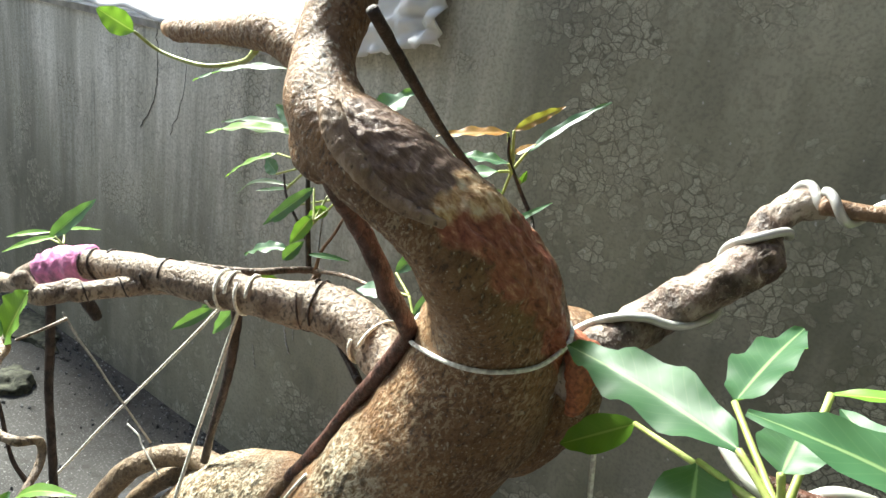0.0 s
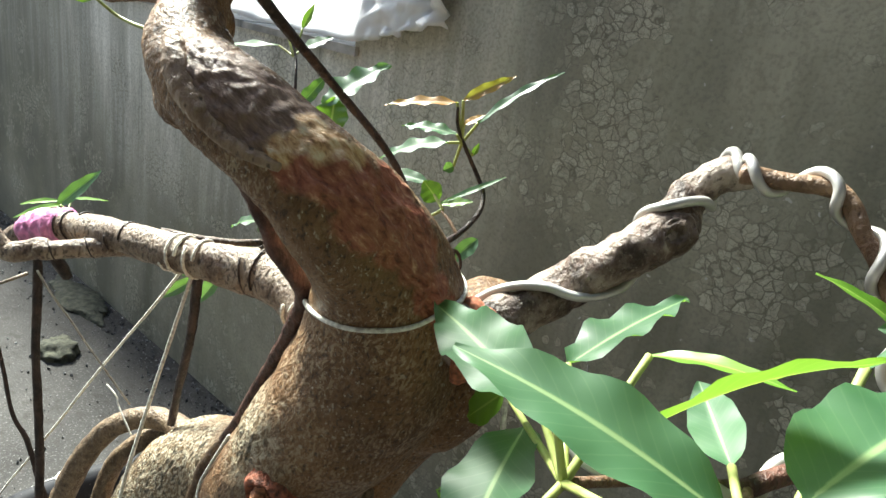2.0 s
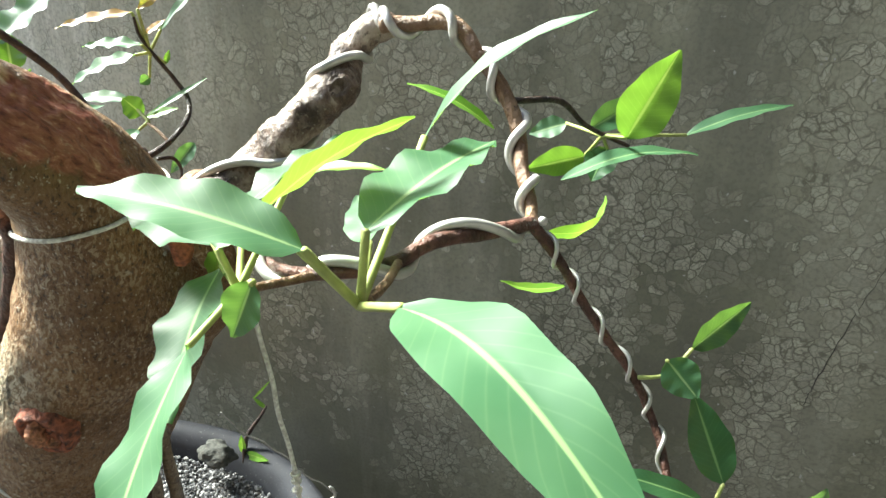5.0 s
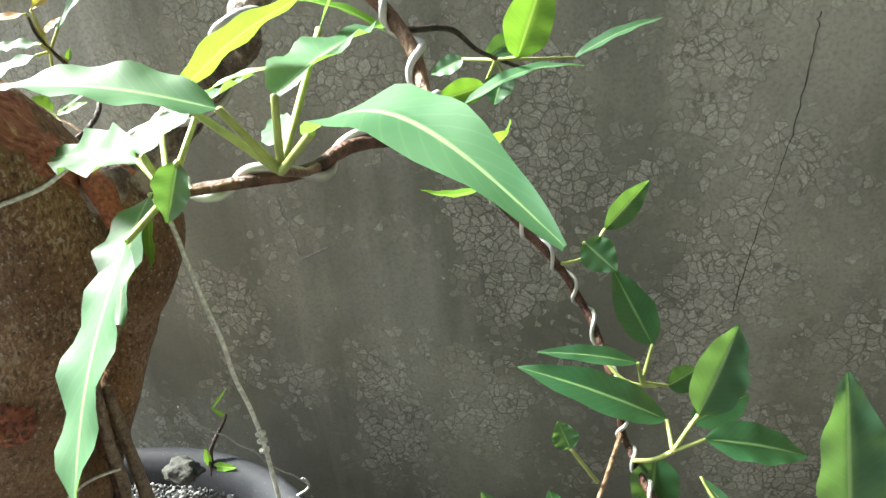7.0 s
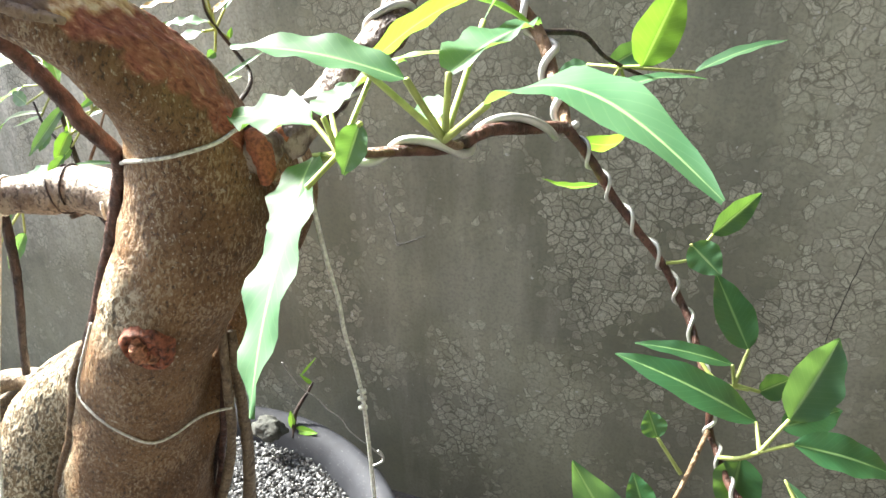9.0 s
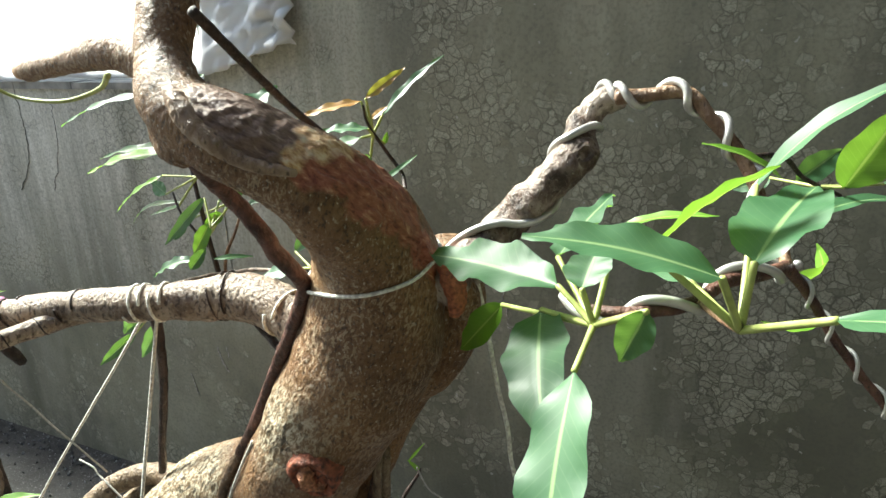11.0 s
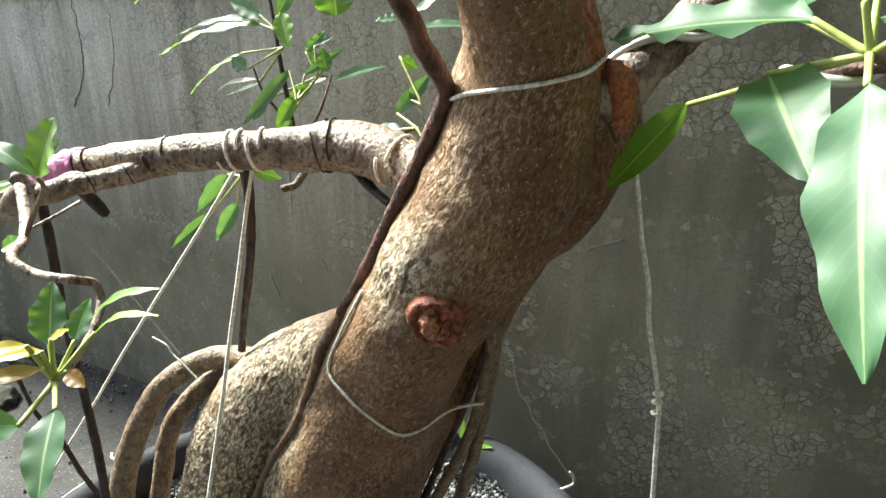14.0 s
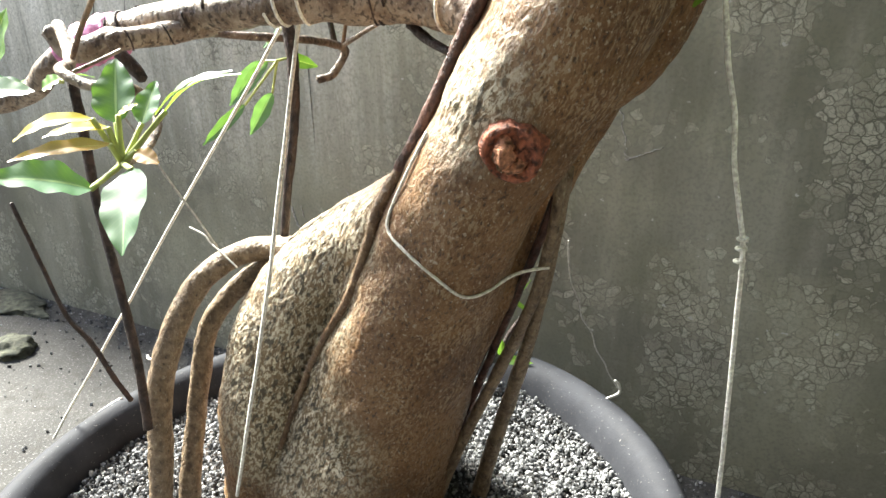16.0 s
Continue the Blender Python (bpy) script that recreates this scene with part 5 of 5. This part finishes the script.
spray(back_twig, [
    ((-0.0388, 0.7043, 0.7527), (-0.1851, 0.7020, 0.7156), 0.0135, F_UP, 0.05, LEAF, wavy),
    ((-0.0406, 0.7090, 0.7763), (-0.0924, 0.7117, 0.7923), 0.0118, F_UP, 0.0, LEAF_YOUNG),
    ((-0.0216, 0.7179, 0.7730), (-0.0172, 0.7264, 0.7969), 0.0101, F_CAM, 0.0, LEAF_YOUNG),
    ((-0.0157, 0.7150, 0.7538), (0.0006, 0.7386, 0.7689), 0.0186, F_UP, 0.0, LEAF_BLUE),
], (-0.0124, 0.7028, 0.7468))
spray(back_twig, [
    ((0.1815, 0.6274, 0.6318), (0.1885, 0.6581, 0.6536), 0.0140, F_CAM, 0.0, LEAF_BLUE),
    ((0.1901, 0.6176, 0.6216), (0.1578, 0.6114, 0.6135), 0.0203, F_UP, 0.0, LEAF_BLUE),
    ((0.2172, 0.6070, 0.6151), (0.2220, 0.6260, 0.6387), 0.0078, F_CAM, 0.0, LEAF_BLUE),
], (0.2054, 0.6153, 0.6242))
spray(back_twig, [
    ((-0.2082, 0.5579, 0.5476), (-0.1952, 0.5997, 0.5888), 0.0197, F_CAM, 0.0, LEAF_BLUE),
    ((-0.2193, 0.5639, 0.5503), (-0.2569, 0.5379, 0.5372), 0.0090, F_UP, 0.04, LEAF_YOUNG),
    ((-0.1918, 0.5557, 0.5551), (-0.2336, 0.5240, 0.5307), 0.0108, F_UP, 0.04, LEAF_YOUNG),
    ((-0.2071, 0.5731, 0.5553), (-0.2151, 0.6157, 0.5459), 0.0090, F_UP, 0.02, LEAF_YOUNG),
], (-0.1827, 0.5591, 0.5490))

spray(back_twig, [
    ((0.0415, 0.6978, 0.6711), (0.0492, 0.7183, 0.6888), 0.0118, F_SIDE, 0.0, LEAF_DARK, wavy),
    ((0.0587, 0.7012, 0.6553), (0.0445, 0.6997, 0.6712), 0.0135, F_CAM, 0.0, LEAF_BLUE),
    ((0.0619, 0.7014, 0.6493), (0.0476, 0.6920, 0.6425), 0.0101, F_UP, 0.0, LEAF_DARK),
    ((-0.0018, 0.6867, 0.6259), (-0.0118, 0.6768, 0.6070), 0.0118, F_CAM, 0.0, LEAF_BLUE),
    ((0.0341, 0.6774, 0.6143), (0.0223, 0.6673, 0.5995), 0.0109, F_CAM, 0.0, LEAF_YOUNG),
    ((0.0485, 0.7024, 0.6765), (0.0577, 0.7204, 0.6841), 0.0076, F_UP, 0.0, LEAF_DARK),
], (0.0599, 0.6888, 0.6502))
spray(back_twig, [
    ((0.1734, 0.6471, 0.6730), (0.1872, 0.6507, 0.6631), 0.0109, F_CAM, 0.0, LEAF_YOUNG),
    ((0.1846, 0.6423, 0.6408), (0.1960, 0.6532, 0.6597), 0.0125, F_CAM, 0.0, LEAF_BLUE),
], (0.2026, 0.6293, 0.6396))

# ---- twig with copper leaves behind the trunk ----
copper = limb("copper_twig", [(0.3493, 0.5332, 0.7015, 0.0030), (0.2861, 0.5566, 0.6737, 0.0026), (0.2855, 0.5888, 0.6716, 0.0024), (0.2819, 0.6221, 0.6748, 0.0021), (0.2752, 0.6519, 0.6844, 0.0019), (0.2673, 0.6646, 0.6955, 0.0017), (0.2574, 0.6648, 0.7084, 0.0016), (0.2512, 0.6565, 0.7244, 0.0014), (0.2469, 0.6489, 0.7394, 0.0012), (0.2456, 0.6474, 0.7517, 0.0009)], BARK_DARK, "slim bent twig with copper young leaves", 5, 8, 0.1)
limb("copper_twig", [(0.2829, 0.6239, 0.6749, 0.0014), (0.2720, 0.6260, 0.6819, 0.0012), (0.2622, 0.6282, 0.6852, 0.0009)], BARK_TAN, "", 4, 7, 0.1)
limb("copper_twig", [(0.2838, 0.6097, 0.6680, 0.0014), (0.2860, 0.6214, 0.6655, 0.0013), (0.2891, 0.6243, 0.6571, 0.0011), (0.2893, 0.6210, 0.6484, 0.0008)], BARK_DARK, "", 4, 7, 0.1)
spray(copper, [
    ((0.2436, 0.6483, 0.7545), (0.2026, 0.6211, 0.7442), 0.011, F_UP, 0.03, LEAF_RUST, wavy),
    ((0.2465, 0.6508, 0.7566), (0.2709, 0.6723, 0.7781), 0.009, F_SIDE, 0.03, LEAF_RUST, wavy),
    ((0.2498, 0.6514, 0.7405), (0.2602, 0.6602, 0.7498), 0.008, F_UP, 0.0, LEAF_RUST),
    ((0.2546, 0.6610, 0.7428), (0.2964, 0.6892, 0.7862), 0.009, F_UP, 0.05, LEAF_BLUE, wavy),
    ((0.2489, 0.6471, 0.7337), (0.2109, 0.6325, 0.7314), 0.012, F_UP, 0.05, LEAF_BLUE, wavy),
    ((0.2423, 0.6469, 0.7266), (0.1909, 0.6314, 0.7015), 0.016, F_UP, 0.06, LEAF, wavy),
    ((0.2456, 0.6536, 0.7106), (0.2407, 0.6486, 0.7064), 0.009, F_CAM, 0.0, LEAF),
    ((0.2542, 0.6619, 0.7198), (0.2550, 0.6661, 0.7285), 0.005, F_CAM, 0.0, LEAF_YOUNG),
], (0.2491, 0.6537, 0.7281))
spray(copper, [
    ((0.2340, 0.6419, 0.6963), (0.1939, 0.6298, 0.6939), 0.014, F_UP, 0.03, LEAF_BLUE),
    ((0.2516, 0.6359, 0.6885), (0.2377, 0.6335, 0.6992), 0.018, F_CAM, 0.0, LEAF_YOUNG),
    ((0.2535, 0.6358, 0.6867), (0.2721, 0.6482, 0.6928), 0.010, F_UP, 0.0, LEAF_YOUNG),
    ((0.2574, 0.6241, 0.6810), (0.2531, 0.5933, 0.6667), 0.014, F_UP, 0.05, LEAF_BLUE),
], (0.2622, 0.6291, 0.6862))
spray(copper, [
    ((0.2565, 0.6392, 0.6898), (0.2738, 0.6791, 0.7085), 0.006, F_UP, 0.0, LEAF),
    ((0.2784, 0.6524, 0.6673), (0.2737, 0.6307, 0.6505), 0.013, F_CAM, 0.0, LEAF_BLUE),
    ((0.2974, 0.5790, 0.6598), (0.3056, 0.6030, 0.6531), 0.018, F_UP, 0.0, LEAF_BLUE),
    ((0.0962, 0.6547, 0.7221), (0.1175, 0.7064, 0.7615), 0.030, F_UP, 0.03, LEAF_BLUE, wavy),
    ((0.1103, 0.6538, 0.7027), (0.1028, 0.6615, 0.7301), 0.036, F_CAM, 0.0, LEAF_YOUNG),
    ((0.1841, 0.6271, 0.7011), (0.1704, 0.6193, 0.7003), 0.014, F_UP, 0.0, LEAF_DARK),
], None)

# ---- small twig and leaves below the left branch ----
under = limb("under_twig", [(0.0080, 0.5640, 0.5930, 0.0030), (0.0240, 0.5830, 0.5898, 0.0034), (0.0357, 0.6000, 0.5878, 0.0034), (0.0431, 0.6200, 0.5856, 0.0034), (0.0440, 0.6500, 0.5815, 0.0034), (0.0459, 0.6800, 0.5749, 0.0036), (0.0452, 0.6850, 0.5676, 0.0036), (0.0406, 0.6700, 0.5512, 0.0038), (0.0311, 0.6600, 0.5472, 0.0034)], BARK_KNOT, "short knotted twig", 5, 9, 0.25, 160)
limb("under_twig", [(0.0455, 0.6800, 0.5749, 0.0022), (0.1100, 0.6520, 0.5985, 0.0019), (0.1774, 0.6240, 0.6147, 0.0016), (0.2054, 0.6153, 0.6242, 0.0013)], BARK_KNOT, "", 5, 7, 0.1)
spray(under, [
    ((0.0019, 0.6227, 0.5665), (-0.0352, 0.6142, 0.5271), 0.0190, F_CAM, 0.0, LEAF_BLUE),
    ((0.0056, 0.6264, 0.5386), (-0.0149, 0.6145, 0.5021), 0.0168, F_CAM, 0.0, LEAF_BLUE),
    ((-0.0154, 0.6128, 0.5291), (-0.0614, 0.6004, 0.4914), 0.0134, F_CAM, 0.0, LEAF),
    ((0.0149, 0.6417, 0.5678), (0.0387, 0.6518, 0.5600), 0.0134, F_CAM, 0.0, LEAF_YOUNG),
], (0.0206, 0.6196, 0.5674))

# ---- shoot in the foreground, off the lower branch ----
fore = limb("fore_shoot", [(0.0372, 0.4155, 0.6063, 0.0034), (0.0606, 0.4019, 0.5965, 0.0032), (0.0858, 0.3837, 0.5886, 0.0030), (0.1060, 0.3644, 0.5881, 0.0028), (0.1236, 0.3644, 0.5820, 0.0026), (0.1440, 0.3696, 0.5809, 0.0025), (0.1415, 0.3834, 0.5724, 0.0024), (0.1496, 0.3780, 0.5622, 0.0022), (0.1699, 0.3535, 0.5579, 0.0020), (0.1842, 0.3335, 0.5583, 0.0019), (0.1899, 0.3245, 0.5594, 0.0018)], BARK_PALE, "pale crooked shoot", 6, 9, 0.18, 140)
FN = (0.1909, 0.3245, 0.5595)
FC = (0.15, -0.55, 0.82)
spray(fore, [
    ((0.1874, 0.3277, 0.5745), (0.1780, 0.3398, 0.5970), 0.019, FC, 0.0, LEAF),
    ((0.1905, 0.3367, 0.5728), (0.1890, 0.3481, 0.5880), 0.013, FC, 0.0, LEAF),
    ((0.2019, 0.3392, 0.5780), (0.2399, 0.3421, 0.5928), 0.0065, (0.3, -0.2, 1), 0.10, LEAF_YOUNG),
    ((0.1884, 0.3232, 0.5736), (0.1738, 0.3063, 0.5720), 0.008, (0.3, -0.2, 1), 0.06, LEAF_GOLD),
    ((0.1853, 0.3195, 0.5773), (0.1690, 0.2982, 0.5718), 0.009, (0.3, -0.3, 1), 0.12, LEAF_GOLD),
    ((0.1925, 0.3197, 0.5681), (0.1749, 0.2911, 0.5663), 0.009, (0.3, -0.4, 0.9), 0.05, LEAF_RUST),
    ((0.1975, 0.3261, 0.5645), (0.2101, 0.3252, 0.5612), 0.008, FC, 0.0, LEAF_RUST),
    ((0.1893, 0.3276, 0.5775), (0.1959, 0.3319, 0.5815), 0.006, (0.3, -0.2, 1), 0.0, LEAF_GOLD),
    ((0.2071, 0.2984, 0.5581), (0.1960, 0.2712, 0.5670), 0.019, (0.2, -0.5, 0.85), 0.06, LEAF),
    ((0.2195, 0.3062, 0.5643), (0.2384, 0.2826, 0.5441), 0.017, FC, 0.04, LEAF),
], FN)
limb("fore_stalk", [(0.1239, 0.3757, 0.6295, 0.0012), (0.1232, 0.3778, 0.6229, 0.0013), (0.1016, 0.3822, 0.6052, 0.0014), (0.0867, 0.3854, 0.5914, 0.0014)], BARK_TAN, "", 5, 7, 0.0)
spray(fore, [
    ((0.1239, 0.3757, 0.6295), (0.1365, 0.3828, 0.6594), 0.030, FC, 0.0, LEAF_YOUNG),
    ((0.1229, 0.3748, 0.6305), (0.0896, 0.3699, 0.6464), 0.013, (0.2, -0.3, 0.9), 0.10, LEAF),
    ((0.0340, 0.3910, 0.5745), (0.0260, 0.3638, 0.5728), 0.028, FC, 0.0, LEAF_DARK),
    ((0.0418, 0.3946, 0.5729), (0.0514, 0.4016, 0.5790), 0.014, FC, 0.0, LEAF_YOUNG),
], None)
spray(fore, [
    ((0.0934, 0.3302, 0.5806), (0.1058, 0.3463, 0.6164), 0.024, (0.2, -0.8, 0.5), 0.0, LEAF_YOUNG),
    ((0.0481, 0.3516, 0.5783), (0.0889, 0.3603, 0.5779), 0.016, FC, 0.0, LEAF_DARK),
    ((0.1761, 0.3558, 0.5724), (0.2141, 0.3649, 0.5909), 0.0085, (0.1, -0.3, 1), 0.10, LEAF_YOUNG),
], None)
limb("thin_twiglet", [(0.0390, 0.4172, 0.5798, 0.0010), (0.0430, 0.4325, 0.5849, 0.0011), (0.0460, 0.4469, 0.5900, 0.0012)], BARK_PALE, "", 4, 7, 0.1)

# ---- strings that hold the branches down to the basin ----
def cord(name, points, r, material, label, steps=6):
    bm = tube(bmesh.new(), [(*p, r) for p in points], steps, 7, 0.0)
    return tagged(part(name, bm, material), label, "string", "guy strings")


def slack(a, b, count=7, sway=0.002):
    a, b = Vector(a), Vector(b)
    return [tuple(a.lerp(b, i / count) + Vector((noise.noise(a * 40 + Vector((i, 0, 0))), noise.noise(a * 40 + Vector((0, i, 0))), 0)) * sway) for i in range(count + 1)]


cord("guy_string", slack((0.0943, 0.5403, 0.5983), (-0.2256, 0.4907, 0.1865), 9), 0.0013, STRING, "pale taut string from a branch to the basin rim")
cord("guy_string", slack((0.1171, 0.5359, 0.6123), (0.1027, 0.4928, 0.4333), 4) + slack((0.1027, 0.4928, 0.4333), (0.0473, 0.4785, 0.2228), 5)[1:], 0.0015, STRING, "pale taut string from a branch to the gravel")
cord("guy_string", slack((-0.0117, 0.4709, 0.5653), (0.0017, 0.5399, 0.4212), 6), 0.0009, STRING_GREY, "frayed grey string tied to an arching root")
cord("guy_string", slack((-0.0073, 0.5271, 0.4423), (0.0371, 0.5249, 0.4132), 5, 0.004), 0.0008, STRING, "loose pale string ends on an arching root")
cord("guy_string", slack((0.3710, 0.5686, 0.6556), (0.4045, 0.5634, 0.4731), 7, 0.003) + slack((0.4045, 0.5634, 0.4731), (0.4170, 0.5547, 0.2194), 7, 0.002)[1:], 0.0016, STRING, "pale knotted string hanging from the wound to the rim")
for k, dz in enumerate((0.006, 0.0, -0.008)):
    bm = tube(bmesh.new(), [(0.4045 + 0.0026 * math.cos(w), 0.5634 + 0.0026 * math.sin(w), 0.4731 + dz + 0.0012 * w / 6, 0.0011) for w in [i * 0.9 for i in range(9)]], 2, 7)
    tagged(part("string_knot", bm, STRING), "small knot tied in a pale string", "knot", "string knots")
cord("tie_line", slack((0.2755, 0.6401, 0.4332), (0.2749, 0.7142, 0.3310), 4, 0.004) + slack((0.2749, 0.7142, 0.3310), (0.2963, 0.7807, 0.2223), 5, 0.006)[1:], 0.0008, STRING_GREY, "thin grey line running down to a rim hook")
bm = tube(bmesh.new(), [(0.2842, 0.7677, 0.2081, 0.0016), (0.2910, 0.7719, 0.2126, 0.0016), (0.3006, 0.7808, 0.2161, 0.0016), (0.2999, 0.7816, 0.2263, 0.0016), (0.2956, 0.7798, 0.2315, 0.0013)], 5, 8)
tagged(part("wire_hook", bm, WIRE), "bent wire hook through the basin rim", "hook")
bm = tube(bmesh.new(), [(*p, 0.0012) for p in ((-0.2038, 0.5085, 0.1961), (-0.1965, 0.5263, 0.2051), (-0.1843, 0.5477, 0.2142), (-0.1935, 0.5245, 0.2033), (-0.2028, 0.5086, 0.1943))], 5, 7)
tagged(part("wire_hook", bm, STRING), "pale looped wire tied to the basin rim", "hook")
cord("guy_string", [(-0.0621, 0.5013, 0.3207), (-0.0507, 0.4939, 0.3241), (-0.0389, 0.4993, 0.3208)], 0.0010, STRING, "short pale tie across two arching roots")

# ---- a weed, a lump of mortar and grit on the floor ----
weed = tagged(new("weed"), "small dark-stemmed weed growing in the gravel", "plant")
weed.location = (0.150, 0.770, SOIL_Z)
bpy.context.view_layer.update()
limb("weed_stem", [(0.1566, 0.8060, 0.1963, 0.0030), (0.1554, 0.8175, 0.2268, 0.0030), (0.1699, 0.8335, 0.2563, 0.0022), (0.1741, 0.8387, 0.2668, 0.0015)], BARK_DARK, "", 5, 8, 0.2, 120, weed)
for b0, t0, w0 in (((0.1568, 0.8104, 0.2074), (0.1956, 0.8041, 0.2145), 0.012), ((0.1538, 0.8095, 0.2082), (0.1538, 0.8102, 0.2360), 0.010), ((0.1572, 0.8369, 0.2745), (0.1746, 0.8506, 0.2974), 0.004), ((0.1743, 0.8379, 0.2631), (0.1561, 0.8368, 0.2764), 0.006)):
    leaf(b0, t0, w0, (0.3, -0.8, 0.5), 0.0, LEAF_YOUNG, parent=weed)


def lump(name, centre, size, material, seed, label, category):
    bm = bmesh.new()
    bmesh.ops.create_icosphere(bm, subdivisions=4, radius=1.0)
    for v in bm.verts:
        d = 1 + 0.35 * noise.noise(v.co * 1.7 + Vector((seed, 0, 0))) + 0.16 * noise.noise(v.co * 5 + Vector((0, seed, 0)))
        v.co = Vector((centre[0] + v.co.x * size[0] * d, centre[1] + v.co.y * size[1] * d, max(-0.004, centre[2] + v.co.z * size[2] * d)))
    return tagged(part(name, bm, material), label, category)


MOSSY = plain("mossy_mortar", (0.085, 0.088, 0.062), 0.95, 0.0, 70, 0.6, 1.0, 0.006)
lump("mortar_lump", (-0.835, 0.775, 0.004), (0.055, 0.038, 0.020), MOSSY, 3.0, "dark mossy lump of mortar on the yard floor", "rubble")
lump("mortar_lump", (-1.06, 0.905, 0.002), (0.14, 0.040, 0.014), MOSSY, 8.0, "low dark heap of debris at the foot of the wall", "rubble")
lump("rough_stone", (0.1364, 0.7830, 0.2224), (0.022, 0.016, 0.014), plain("grey_stone_skin", (0.050, 0.052, 0.045), 0.9, 0.0, 200, 0.5, 0.8, 0.003), 5.0, "rough grey stone lying in the gravel", "stone")

rng = random.Random(11)
bm = bmesh.new()
for i in range(4200):
    x, y = rng.uniform(-1.9, 0.9), rng.uniform(0.0, 0.95)
    if rng.random() < 0.45:
        y = 0.95 - abs(rng.gauss(0, 0.05))
    if (x - POT.x) ** 2 + (y - POT.y) ** 2 < 0.27 ** 2:
        continue
    r = 0.0012 + 0.0042 * rng.random() ** 3
    m = Matrix.Translation((x, y, r * 0.45)) @ Euler((rng.random() * 6, rng.random() * 6, rng.random() * 6)).to_matrix().to_4x4() @ Matrix.Diagonal((r, r * 0.8, r * 0.6, 1))
    v = [bm.verts.new(m @ Vector(q)) for q in ((1, 0, 0), (-1, 0, 0), (0, 1, 0), (0, -1, 0), (0, 0, 1), (0, 0, -1))]
    for f in ((0, 2, 4), (2, 1, 4), (1, 3, 4), (3, 0, 4), (2, 0, 5), (1, 2, 5), (3, 1, 5), (0, 3, 5)):
        bm.faces.new([v[j] for j in f])
tagged(part("floor_grit", bm, STONE, smooth=False), "loose grit strewn over the yard floor", "grit", kind="stuff")

# ---- marks on the wall ----
CRACKLINE = plain("crack_shade", (0.075, 0.072, 0.062), 0.95)
CHALK = plain("chalk_scratch", (0.34, 0.33, 0.31), 0.95, 0.0, 300, 0.5)
wall = bpy.data.objects["wall_north"]


def wall_mark(name, pts, r, material, jitter=0.003, steps=9):
    fine = glide(pts, steps)
    line = [(p[0] + jitter * noise.noise(Vector((k * 0.7, p[1] * 9, 2))), WALL_Y - 0.0004 + 0.0025 * noise.noise(Vector((p[0] * 5, 0, p[1] * 5))), p[1], r * (0.6 + 0.8 * abs(noise.noise(Vector((k * 0.45, 1, 5)))))) for k, p in enumerate(fine)]
    bm = tube(bmesh.new(), line, 1, 6)
    for v in bm.verts:
        v.co.y = WALL_Y - 0.0006 + (v.co.y - WALL_Y) * 0.3
    ob = part(name, bm, material, wall)
    ob.matrix_parent_inverse = wall.matrix_world.inverted()


wall_mark("wall_crack", [(0.826, 0.690), (0.824, 0.654), (0.814, 0.572), (0.796, 0.487), (0.780, 0.406), (0.775, 0.367)], 0.0007, CRACKLINE)
wall_mark("wall_crack", [(-0.644, 0.731), (-0.638, 0.662), (-0.649, 0.602), (-0.689, 0.549)], 0.0016, CRACKLINE, 0.006)
wall_mark("wall_crack", [(-0.555, 0.715), (-0.556, 0.680), (-0.563, 0.626), (-0.597, 0.555)], 0.0010, CRACKLINE, 0.008)
wall_mark("chalk_scratch", [(0.237, 0.512), (0.248, 0.466), (0.254, 0.431), (0.256, 0.429), (0.275, 0.437), (0.298, 0.447)], 0.0010, CHALK, 0.006)
wall_mark("chalk_scratch", [(-0.267, 0.306), (-0.261, 0.285), (-0.250, 0.263)], 0.0026, CHALK, 0.004)
wall_mark("chalk_scratch", [(-0.247, 0.310), (-0.244, 0.290)], 0.0016, CHALK, 0.003)
wall_mark("chalk_scratch", [(-0.340, 0.242), (-0.329, 0.202)], 0.0016, CHALK, 0.004)
wall_mark("chalk_scratch", [(-0.158, 0.346), (-0.150, 0.325)], 0.0018, CHALK, 0.004)
